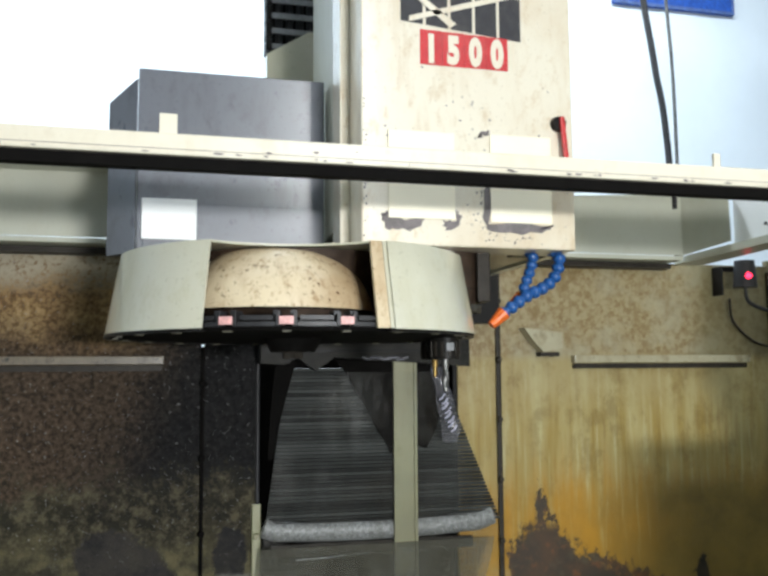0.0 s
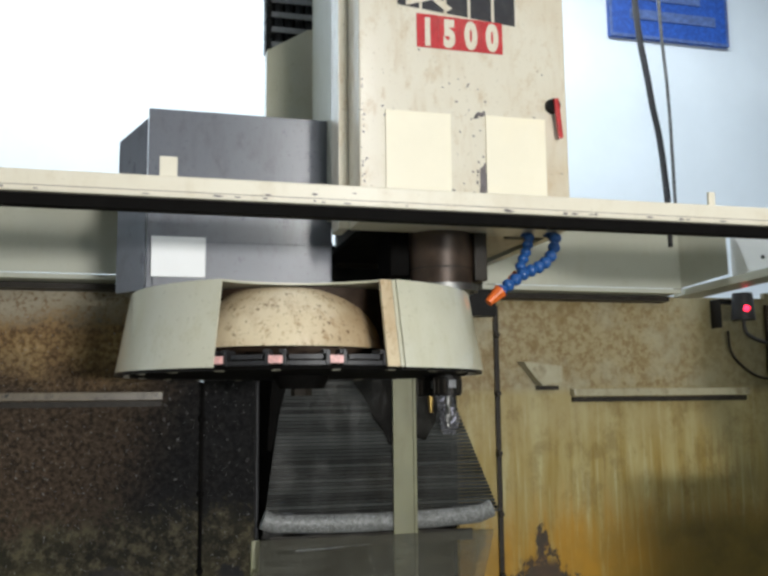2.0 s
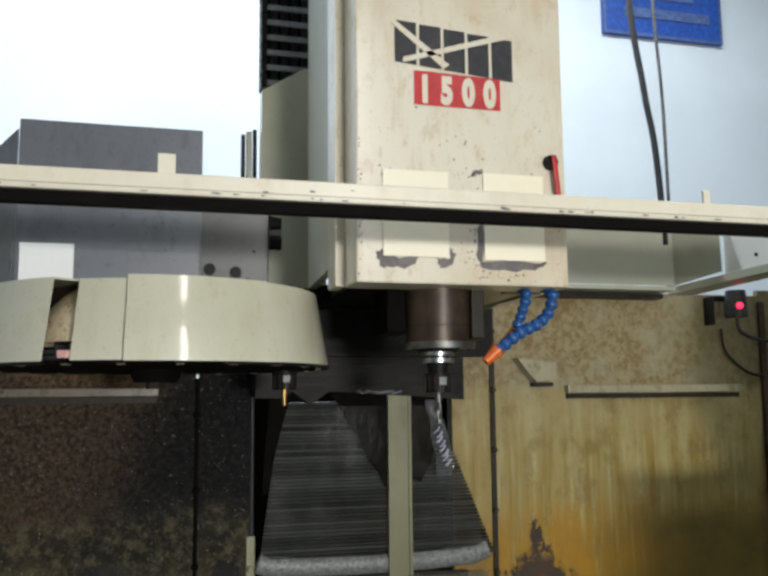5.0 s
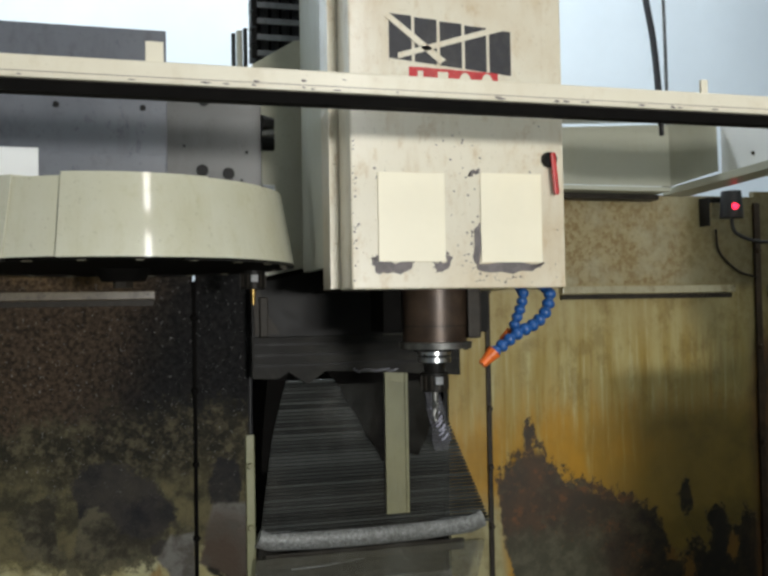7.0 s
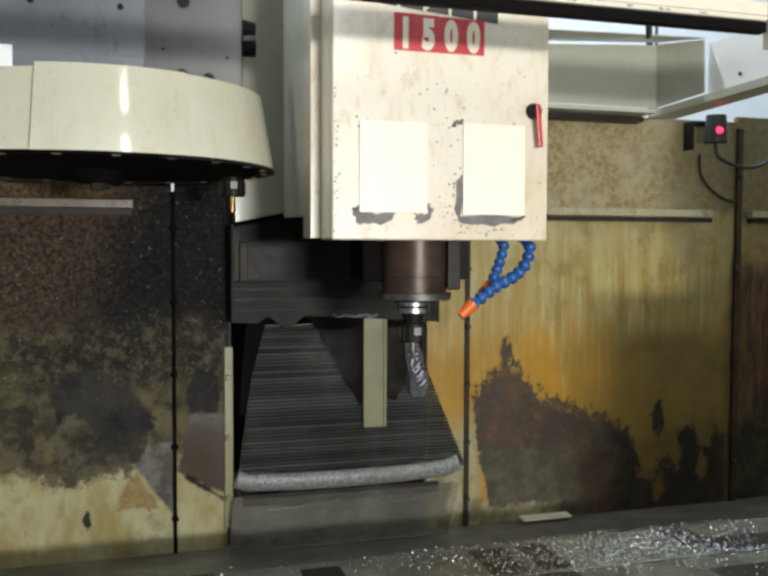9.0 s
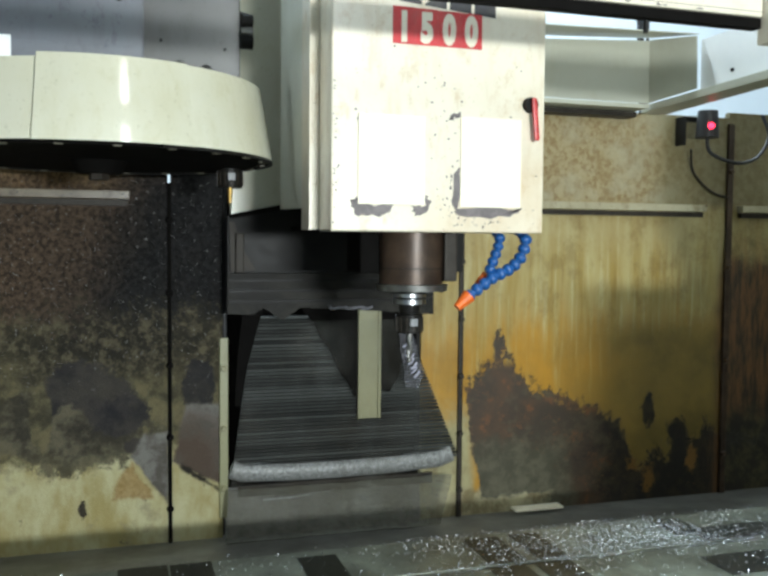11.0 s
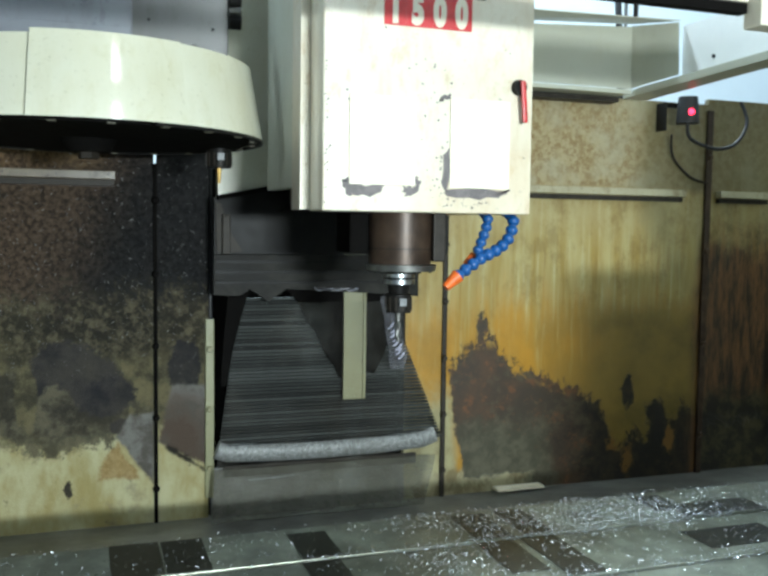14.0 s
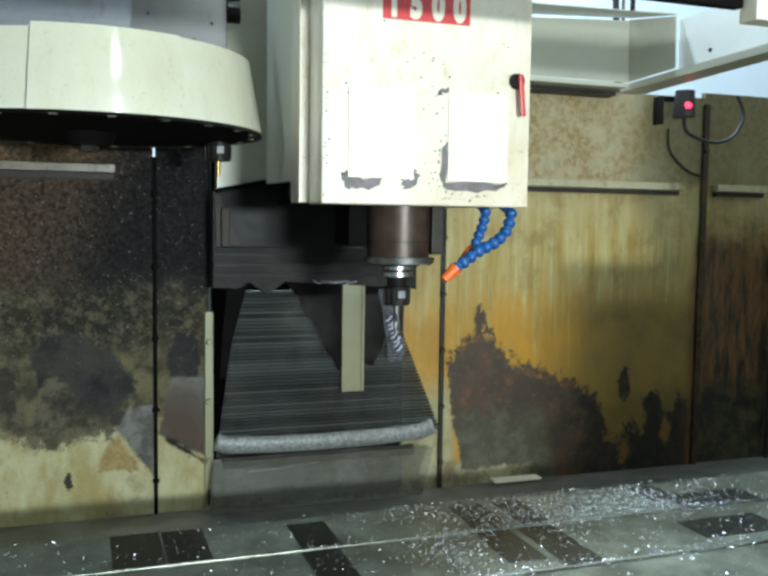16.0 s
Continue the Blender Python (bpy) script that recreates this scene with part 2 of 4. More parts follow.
    return n.done(c, n.math("ADD", n.math("MULTIPLY", cloud, 0.3), n.mix(crust, (0.20, 0.20, 0.20), (0.34, 0.34, 0.34))))


def wall_left_paint():
    """The same wall blackened by soot and chips, with torn patches and cream again near its foot."""
    n = Net("sooty_wall")
    x, _, z = n.xyz()
    wig = n.math("SUBTRACT", n.noise(9, 12, 0.76, at=(1, 0, 4)), 0.5)
    rag = n.math("SUBTRACT", n.noise(32, 9, 0.82, at=(6, 0, 1)), 0.5)
    wide = n.math("SUBTRACT", n.noise(3.2, 6, 0.6, at=(2, 0, 7)), 0.5)
    cloud = n.noise(4.5, 7, 0.7)
    grain = n.noise(75, 6, 0.8)
    gravel = n.noise(150, 3, 0.6, at=(0, 2, 0))
    # cream with yellowing, small chips and grey wipes
    cream = n.mix(n.ramp(n.noise(5, 7, 0.65, (1.6, 1, 0.8)), 0.38, 0.64), (0.44, 0.42, 0.25), (0.30, 0.255, 0.105))
    cream = n.mix(n.math("MULTIPLY", n.ramp(n.noise(6, 6, 0.7, at=(6, 2, 4)), 0.52, 0.64), 0.7), cream, (0.21, 0.19, 0.12))
    cream = n.mix(n.ramp(n.noise(24, 7, 0.75, (1, 1, 0.6), at=(4, 4, 4)), 0.645, 0.66), cream, (0.06, 0.052, 0.035))
    soot = n.mix(n.ramp(grain, 0.38, 0.62), (0.003, 0.003, 0.0035), (0.015, 0.0145, 0.0145))
    soot = n.mix(n.ramp(cloud, 0.48, 0.66), soot, n.mix(n.ramp(grain, 0.4, 0.6), (0.005, 0.0045, 0.004), (0.026, 0.023, 0.020)))
    brown = n.mix(n.ramp(grain, 0.38, 0.62), (0.020, 0.0145, 0.010), (0.090, 0.062, 0.040))
    rust = n.mix(n.ramp(grain, 0.38, 0.60), (0.085, 0.050, 0.022), (0.26, 0.165, 0.075))
    rust = n.mix(n.ramp(cloud, 0.42, 0.62), rust, n.mix(n.ramp(grain, 0.38, 0.6), (0.16, 0.095, 0.035), (0.38, 0.27, 0.13)))
    mott = n.mix(n.ramp(n.noise(26, 9, 0.8), 0.45, 0.60), (0.012, 0.011, 0.009), (0.090, 0.078, 0.048))
    olive = n.mix(n.ramp(n.noise(11, 8, 0.72), 0.40, 0.62), (0.038, 0.035, 0.022), (0.125, 0.11, 0.058))
    # from the foot upwards: cream, olive smears, speckled band, soot
    zw = n.math("ADD", z, n.math("ADD", n.math("MULTIPLY", wig, 0.22), n.math("MULTIPLY", wide, 0.15)))
    c = n.mix(n.ramp(zw, 1.05, 1.10), cream, olive)
    c = n.mix(n.math("MULTIPLY", n.ramp(zw, 1.22, 1.32), 0.85), c, mott)
    browner = n.ramp(n.math("ADD", n.math("ADD", x, n.math("MULTIPLY", z, -0.35)), n.math("MULTIPLY", wig, 0.4)), 0.10, -0.22)
    c = n.mix(n.ramp(n.math("ADD", z, n.math("ADD", n.math("MULTIPLY", wig, 0.45), n.math("MULTIPLY", n.math("SUBTRACT", grain, 0.5), 0.35))), 1.36, 1.47), c, n.mix(browner, soot, brown))
    # rust stops where the carousel's shade falls, leaving the darker colour there
    reach = n.ramp(n.math("ADD", n.math("ADD", x, n.math("MULTIPLY", z, -0.25)), n.math("MULTIPLY", wig, 0.30)), 0.18, 0.02)
    c = n.mix(n.math("MULTIPLY", n.ramp(n.math("ADD", z, n.math("MULTIPLY", wig, 0.3)), 1.72, 1.90), reach), c, rust)
    c = n.mix(n.math("MULTIPLY", n.ramp(n.math("ADD", z, n.math("MULTIPLY", wig, 0.2)), 1.90, 2.0), n.ramp(x, 0.75, 0.6)), c, n.mix(n.ramp(grain, 0.5, 0.62), (0.34, 0.30, 0.22), (0.16, 0.10, 0.05)))
    # soot patches with torn outlines
    inky = n.mix(n.ramp(cloud, 0.4, 0.62), (0.014, 0.014, 0.017), (0.040, 0.036, 0.033))
    smoke = n.mix(n.ramp(n.noise(13, 7, 0.7), 0.4, 0.62), (0.030, 0.027, 0.020), (0.105, 0.095, 0.062))
    w3 = n.math("ADD", n.math("MULTIPLY", wig, 1.2), n.math("MULTIPLY", rag, 1.5))
    for px, pz, rx, rz, mat in ((0.45, 1.11, 0.20, 0.10, smoke), (0.33, 1.15, 0.09, 0.08, smoke), (0.47, 1.215, 0.118, 0.095, inky), (0.56, 1.155, 0.07, 0.055, inky), (0.43, 1.12, 0.055, 0.07, smoke), (0.36, 1.16, 0.028, 0.09, olive),
                                (0.60, 1.075, 0.035, 0.022, inky), (0.765, 1.23, 0.045, 0.075, inky)):
        c = n.mix(n.math("MULTIPLY", n.spot(x, z, px, pz, rx, rz, w3, 0.10), 0.9), c, mat)
    grey = n.mix(n.ramp(n.noise(18, 6, 0.7), 0.42, 0.62), (0.085, 0.078, 0.066), (0.165, 0.16, 0.145))
    w4 = n.math("ADD", n.math("MULTIPLY", wig, 0.03), n.math("MULTIPLY", rag, 0.03))
    c = n.mix(n.patch(x, z, [(0.585, 1.045), (0.684, 0.905), (0.684, 1.11), (0.62, 1.10)], w4), c, grey)
    c = n.mix(n.patch(x, z, [(0.585, 1.040), (0.594, 1.047), (0.690, 0.910), (0.684, 0.900)], w4), c, (0.02, 0.018, 0.014))
    c = n.mix(n.math("MULTIPLY", n.patch(x, z, [(0.535, 0.928), (0.645, 0.928), (0.590, 1.03), (0.555, 1.0)], n.math("MULTIPLY", wig, 0.08)), 0.8), c, n.mix(n.ramp(grain, 0.4, 0.6), (0.20, 0.125, 0.04), (0.29, 0.20, 0.08)))
    c = n.mix(n.patch(x, z, [(0.694, 1.02), (0.722, 1.005), (0.84, 0.92), (0.84, 1.18), (0.73, 1.18)], w4), c, n.mix(n.ramp(cloud, 0.46, 0.66), grey, (0.075, 0.056, 0.042)))
    c = n.mix(n.patch(x, z, [(0.712, 1.006), (0.84, 0.917), (0.84, 0.93), (0.72, 1.016)], w4), c, (0.02, 0.018, 0.014))
    c = n.mix(n.patch(x, z, [(0.688, 0.78), (0.84, 0.78), (0.84, 0.915), (0.712, 1.003), (0.694, 1.07), (0.688, 1.06)], w4), c, cream)
    c = n.mix(n.spot(x, z, 0.462, 0.915, 0.009, 0.018, n.math("MULTIPLY", rag, 6.0)), c, (0.04, 0.035, 0.025))
    # bright grains of metal stuck in the soot
    c = n.mix(n.math("MULTIPLY", n.ramp(gravel, 0.67, 0.71), n.ramp(z, 1.15, 1.35)), c, (0.26, 0.255, 0.25))
    n.bump(n.math("ADD", n.math("MULTIPLY", grain, 2.0), n.math("ADD", cloud, gravel)), 0.5, 0.003)
    n.bsdf.inputs["Specular IOR Level"].default_value = 0.1
    return n.done(c, n.math("ADD", n.math("MULTIPLY", cloud, 0.3), 0.36))


CREAM = paint("cream_paint", (0.66, 0.62, 0.50), (0.42, 0.33, 0.19), 0.35, chips=0.70)
HEADP = paint("head_paint", (0.71, 0.66, 0.53), (0.50, 0.36, 0.19), 0.8, rough=0.34, chips=0.72, mottle=22, coat=0.7, shine=0.15)
PALE = paint("pale_green_paint", (0.585, 0.575, 0.46), (0.40, 0.37, 0.19), 0.5, rough=0.3, coat=0.9, shine=0.1)
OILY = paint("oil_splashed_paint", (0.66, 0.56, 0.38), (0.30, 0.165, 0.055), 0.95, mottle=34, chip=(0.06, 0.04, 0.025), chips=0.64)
GREY = paint("grey_paint", (0.135, 0.143, 0.165), (0.065, 0.065, 0.072), 0.6, rough=0.26, chips=0.8, coat=0.6)
DRUMPAINT = paint("crackled_drum_paint", (0.66, 0.56, 0.38), (0.27, 0.15, 0.05), 1.2, mottle=48, chip=(0.12, 0.065, 0.025), chips=0.60, chipped=85)
SOOTLEDGE = paint("sooty_ledge_paint", (0.17, 0.135, 0.085), (0.04, 0.03, 0.02), 1.0, chip=(0.02, 0.018, 0.015), chips=0.6)
TABM = plain("grimy_tab_steel", (0.085, 0.078, 0.055), 0.6)
LEDGE = paint("stained_ledge_paint", (0.40, 0.37, 0.25), (0.17, 0.13, 0.05), 0.9, chip=(0.03, 0.025, 0.018), chips=0.64)
PLATE = paint("dark_plate_paint", (0.075, 0.075, 0.072), (0.045, 0.042, 0.036), 0.6, rough=0.34, chips=0.76)
DUCT = paint("duct_paint", (0.47, 0.475, 0.39), (0.40, 0.36, 0.24), 0.3)


def matt(mat, level):
    mat.node_tree.nodes["Principled BSDF"].inputs["Specular IOR Level"].default_value = level
    return mat


BARE = plain("bare_primer", (0.17, 0.15, 0.15), 0.6)
# near black; carries the shade of the recess walls and the slat triangles
DEEPBLACK = matt(plain("matt_near_black", (0.005, 0.0046, 0.0042), 0.75, dirty=0.1), 0.05)
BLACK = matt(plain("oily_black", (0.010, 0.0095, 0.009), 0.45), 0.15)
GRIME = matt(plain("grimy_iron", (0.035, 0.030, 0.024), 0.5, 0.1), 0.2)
STEEL = plain("steel", (0.50, 0.51, 0.52), 0.3, 1.0, 0.3, 60)
DULL = plain("dull_steel", (0.20, 0.20, 0.19), 0.42, 0.8, 0.4, 40, dirty=0.5)
SLAT = plain("worn_slat_metal", (0.072, 0.078, 0.076), 0.4, 0.1, 0.5, 35, (0.03, 0.028, 0.022), 0.85)


def vary_by_piece(mat, low, high):
    """Each piece of the material a little darker or lighter than the next."""
    nt = mat.node_tree
    link = nt.nodes["Principled BSDF"].inputs["Base Color"].links[0]
    info, rng, hsv = nt.nodes.new("ShaderNodeObjectInfo"), nt.nodes.new("ShaderNodeMapRange"), nt.nodes.new("ShaderNodeHueSaturation")
    rng.inputs[3].default_value, rng.inputs[4].default_value = low, high
    nt.links.new(info.outputs["Random"], rng.inputs[0])
    nt.links.new(rng.outputs[0], hsv.inputs["Value"])
    nt.links.new(link.from_socket, hsv.inputs["Color"])
    nt.links.new(hsv.outputs[0], nt.nodes["Principled BSDF"].inputs["Base Color"])


matt(SLAT, 0.2)
vary_by_piece(SLAT, 0.35, 1.5)
ROLL = plain("worn_roll_metal", (0.27, 0.28, 0.275), 0.5, 0.15, 0.5, 110, (0.10, 0.095, 0.08), 0.5)
LINK = plain("grey_link_plastic", (0.22, 0.23, 0.24), 0.45, 0, 0.3, 50)
BRASS = plain("brass", (0.42, 0.28, 0.09), 0.35, 0.9, 0.2, 60)
GRIMEB = matt(plain("grimy_beam_steel", (0.026, 0.025, 0.021), 0.5, 0.0, 0.7, 16, (0.008, 0.007, 0.006), 0.9), 0.12)
BROWN = plain("oil_and_shade_brown", (0.065, 0.042, 0.028), 0.4, 0.4, 0.5, 18)
OLIVE = paint("olive_bar", (0.24, 0.24, 0.13), (0.17, 0.14, 0.06), 0.7)
PAPER = plain("label_paper", (0.90, 0.84, 0.66), 0.4, 0, 0.05, 4, (0.84, 0.68, 0.34), 0.5)
WHITE = plain("white_plastic", (0.85, 0.86, 0.86), 0.4, 0, 0.05, 5, dirty=0.03)
RED = plain("red_plastic", (0.55, 0.03, 0.03), 0.35, dirty=0.1)
REDINK = plain("red_ink", (0.52, 0.025, 0.03), 0.5, 0, 0.2, 40, (0.5, 0.4, 0.3), 0.15)
INK = plain("black_ink", (0.02, 0.02, 0.025), 0.5, 0, 0.3, 40, (0.4, 0.35, 0.25), 0.1)
BLUEP = plain("blue_plastic", (0.015, 0.09, 0.30), 0.35, 0, 0.3, 60, dirty=0.15)
ORANGE = plain("orange_plastic", (0.85, 0.16, 0.015), 0.4, dirty=0.1)
PINK = plain("pink_tag", (0.80, 0.45, 0.42), 0.5, 0, 0.3, 90, dirty=0.3)
SIGN = plain("sign_blue", (0.02, 0.09, 0.42), 0.5, dirty=0.05)
SIGNINK = plain("sign_ink", (0.09, 0.15, 0.36), 0.5)
HALL = plain("hall_wall_paint", (0.74, 0.80, 0.84), 0.7, 0, 0.04, 1.2, (0.55, 0.6, 0.65), 0.15)
FLOOR = plain("hall_concrete", (0.22, 0.22, 0.21), 0.6, 0, 0.3, 3)
TABLE = plain("table_steel", (0.27, 0.29, 0.235), 0.36, 0.55, 0.4, 14, (0.06, 0.06, 0.035), 0.6)
OILPATCH = plain("oil_darkened_steel", (0.026, 0.027, 0.019), 0.35, 0.3, 0.4, 22)
RUSTPATCH = plain("rust_browned_steel", (0.042, 0.040, 0.026), 0.4, 0.3, 0.4, 22)
CHIP = plain("chip_metal", (0.72, 0.74, 0.78), 0.22, 1.0, 0.1, 200, dirty=0)
PAN = plain("chip_pan_steel", (0.25, 0.25, 0.23), 0.45, 0.4, 0.4, 9, dirty=0.5)


def film_plastic(name="oily_plastic_film", least=0.06, more=0.2, tint=((0.42, 0.43, 0.38), (0.16, 0.13, 0.08)), rough=0.3):
    """Old clear film: mostly see-through, dull with oil."""
    n = Net(name)
    n.put(n.bsdf.inputs["Base Color"], n.mix(n.ramp(n.noise(9, 6, 0.7, (1, 1, 0.5)), 0.35, 0.7), *tint))
    n.bsdf.inputs["Roughness"].default_value = rough
    n.bump(n.noise(22, 4, 0.6, (1, 1, 0.5)), 0.6, 0.006)
    clear, blend = n.t.nodes.new("ShaderNodeBsdfTransparent"), n.t.nodes.new("ShaderNodeMixShader")
    n.put(blend.inputs[0], n.math("ADD", least, n.math("MULTIPLY", n.ramp(n.noise(6, 6, 0.7, at=(3, 0, 0)), 0.35, 0.75), more)))
    n.t.links.new(clear.outputs[0], blend.inputs[1])
    n.t.links.new(n.bsdf.outputs[0], blend.inputs[2])
    n.t.links.new(blend.outputs[0], n.t.nodes["Material Output"].inputs[0])
    return n.mat


FILM = film_plastic(least=0.01, more=0.12, tint=((0.32, 0.33, 0.30), (0.13, 0.11, 0.07)))
SKIRT = film_plastic("dull_film_skirt", 0.42, 0.3, ((0.165, 0.165, 0.125), (0.11, 0.105, 0.07)), 0.6)
CLEAR = film_plastic("clear_film", 0.22, 0.2, ((0.50, 0.50, 0.56), (0.30, 0.30, 0.34)), 0.12)
# nearly opaque pale colour that stands for glints on the film
GLINT = film_plastic("painted_film_glint", 0.8, 0.15, ((0.62, 0.62, 0.74), (0.50, 0.50, 0.62)), 0.15)
RUBBER = plain("black_rubber", (0.02, 0.02, 0.022), 0.5)
LED = glow("red_led", (1.0, 0.02, 0.06), 5.0)
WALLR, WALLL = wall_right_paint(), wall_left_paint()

# ---- mesh helpers ----


def box(bm, x0, x1, y0, y1, z0, z1, bevel=0.0, m=None):
    vs = bmesh.ops.create_cube(bm, size=1.0)["verts"]
    bmesh.ops.scale(bm, vec=(x1 - x0, y1 - y0, z1 - z0), verts=vs)
    bmesh.ops.translate(bm, vec=((x0 + x1) / 2, (y0 + y1) / 2, (z0 + z1) / 2), verts=vs)
    if m:
        bmesh.ops.transform(bm, matrix=m, verts=vs)
    if bevel:
        es = list({e for v in vs for e in v.link_edges})
        bmesh.ops.bevel(bm, geom=es, offset=bevel, segments=2, affect="EDGES", profile=0.6)
    return bm


def cyl(bm, x, y, z0, z1, r0, r1=None, seg=32, m=None):
    r1 = r0 if r1 is None else r1
    vs = bmesh.ops.create_cone(bm, cap_ends=True, segments=seg, radius1=r0, radius2=r1, depth=z1 - z0)["verts"]
    bmesh.ops.translate(bm, vec=(x, y, (z0 + z1) / 2), verts=vs)
    if m:
        bmesh.ops.transform(bm, matrix=m, verts=vs)
    return bm


def prism(bm, pts, y0, y1):
    """Points (x, z) counted round, from y0 to y1."""
    a = [bm.verts.new((x, y0, z)) for x, z in pts]
    b = [bm.verts.new((x, y1, z)) for x, z in pts]
    bm.faces.new(a), bm.faces.new(b[::-1])
    for i in range(len(pts)):
        j = (i + 1) % len(pts)
        bm.faces.new((a[j], a[i], b[i], b[j]))
    bmesh.ops.recalc_face_normals(bm, faces=bm.faces)
    return bm


def slab(bm, corners, thick):
    """A sheet through four corners, thickened along its normal."""
    c = [Vector(p) for p in corners]
    nrm = (c[1] - c[0]).cross(c[3] - c[0]).normalized() * thick
    a, b = [bm.verts.new(p) for p in c], [bm.verts.new(p + nrm) for p in c]
    bm.faces.new(a), bm.faces.new(b[::-1])
    for i in range(4):
        j = (i + 1) % 4
        bm.faces.new((a[j], a[i], b[i], b[j]))
    bmesh.ops.recalc_face_normals(bm, faces=bm.faces)
    return bm


def tube(bm, pts, r, seg=10):
    """A round cable through the points."""
    pts = [Vector(p) for p in pts]
    rings = []
    for i, p in enumerate(pts):
        d = (pts[min(i + 1, len(pts) - 1)] - pts[max(i - 1, 0)]).normalized()
        u = d.orthogonal().normalized() if not rings else (u - d * u.dot(d)).normalized()
        v = d.cross(u)
        rings.append([bm.verts.new(p + r * (math.cos(a) * u + math.sin(a) * v)) for a in (2 * math.pi * k / seg for k in range(seg))])
    for a, b in zip(rings, rings[1:]):
        for k in range(seg):
            bm.faces.new((a[k], a[(k + 1) % seg], b[(k + 1) % seg], b[k]))
    bm.faces.new(rings[0][::-1]), bm.faces.new(rings[-1])
    bmesh.ops.recalc_face_normals(bm, faces=bm.faces)
    return bm


def spline(pts, n=8):
    out = []
    p = [Vector(q) for q in (pts[0], *pts, pts[-1])]
    for i in range(1, len(p) - 2):
        for k in range(n):
            t = k / n
            a, b, c, d = p[i - 1 : i + 3]
            out.append(0.5 * (2 * b + (c - a) * t + (2 * a - 5 * b + 4 * c - d) * t * t + (3 * b - a - 3 * c + d) * t**3))
    return out + [p[-2]]


def arc_wall(bm, a0, a1, r0, r1, z0, z1, thick, seg=None):
    """A leaning curved sheet about the z axis: degrees, radius below and above."""
    seg = seg or max(4, int(abs(a1 - a0) / 3))
    rows = []
    for k in range(seg + 1):
        a = radians(a0 + (a1 - a0) * k / seg)
        c, s = math.cos(a), math.sin(a)
        rows.append([bm.verts.new((r * c, r * s, z)) for r, z in ((r0, z0), (r1, z1), (r1 - thick, z1), (r0 - thick, z0))])
    for p, q in zip(rows, rows[1:]):
        for k in range(4):
            bm.faces.new((p[k], q[k], q[(k + 1) % 4], p[(k + 1) % 4]))
    if abs(a1 - a0) < 359:
        bm.faces.new(rows[0]), bm.faces.new(rows[-1][::-1])
    bmesh.ops.recalc_face_normals(bm, faces=bm.faces)
    return bm


def mesh_of(name, bm, material, smooth=False):
    me = bpy.data.meshes.new(name)
    bm.to_mesh(me)
    bm.free()
    me.materials.append(material)
    if smooth:
        for p in me.polygons:
            p.use_smooth = True
        me.set_sharp_from_angle(angle=radians(35))
    return me


def part(name, bm, material, parent=None, label="", smooth=False):
    ob = new(name, mesh_of(name, bm, material, smooth))
    ob.parent = parent
    return tagged(ob, label)


def thing(name, label, category, group="", at=(0, 0, 0)):
    ob = new(name)
    ob.location = at
    ob.empty_display_size = 0.05
    return tagged(ob, label, category, group)


def solid(name, bm, material, label, category, smooth=False, kind=""):
    return tagged(part(name, bm, material, None, "", smooth), label, category, kind=kind)


def B():
    return bmesh.new()


def shrink(thing_, k):
    """Brings all parts of a thing to k times their size."""
    done = set()
    for o in thing_.children_recursive:
        if o.data.name not in done:
            done.add(o.data.name)
            o.data.transform(Matrix.Scale(k, 4))
        o.location = o.location * k


# ---- the hall ----
solid("ground", box(B(), -7, 9, -6, 7, -0.1, 0), FLOOR, "grey concrete workshop floor", "floor", kind="structure")
solid("wall_north", box(B(), -7, 9, 6.5, 6.7, 0, 6.2), HALL, "white-blue painted workshop wall", "wall", kind="structure")
solid("wall_south", box(B(), -7, 9, -6.2, -6, 0, 6.2), HALL, "white-blue painted workshop wall", "wall", kind="structure")
solid("wall_west", box(B(), -7.2, -7, -6, 6.5, 0, 6.2), HALL, "white-blue painted workshop wall", "wall", kind="structure")
solid("wall_east", box(B(), 9, 9.2, -6, 6.5, 0, 6.2), HALL, "white-blue painted workshop wall", "wall", kind="structure")
solid("ceiling", box(B(), -7.2, 9.2, -6.2, 6.7, 6.2, 6.3), HALL, "white workshop ceiling", "ceiling", kind="structure")

# blue sign on the far wall
sign = thing("wall_sign", "blue framed company sign hung on the white wall", "sign", at=(0, 0, 0))
sx0, sx1, sz0, sz1 = 4.30, 5.48, 4.83, 5.75
part("board", box(B(), sx0, sx1, 6.46, 6.5, sz0, sz1, 0.004), SIGN, sign)
for nm, a in (("frame", (sx0, sx1, sz0, sz0 + 0.025)), ("frame", (sx0, sx0 + 0.025, sz0 + 0.027, sz1)), ("frame", (sx1 - 0.025, sx1, sz0 + 0.027, sz1))):
    part(nm, box(B(), a[0], a[1], 6.45, 6.458, a[2], a[3]), SIGNINK, sign)
for z, x0, x1 in ((5.0, 4.5, 5.35), (5.18, 4.6, 5.2), (5.36, 4.55, 5.3)):
    part("text_bar", box(B(), x0, x1, 6.45, 6.458, z, z + 0.09), SIGNINK, sign)
# cables from the hall's ceiling
solid("hanging_cable", tube(B(), spline([(3.54, 4.9, 6.18), (3.585, 4.9, 4.4), (3.67, 4.9, 3.7), (3.76, 4.9, 2.95), (3.9, 4.9, 0.05)]), 0.021), RUBBER, "thick black cable hanging from the ceiling", "cable", True)
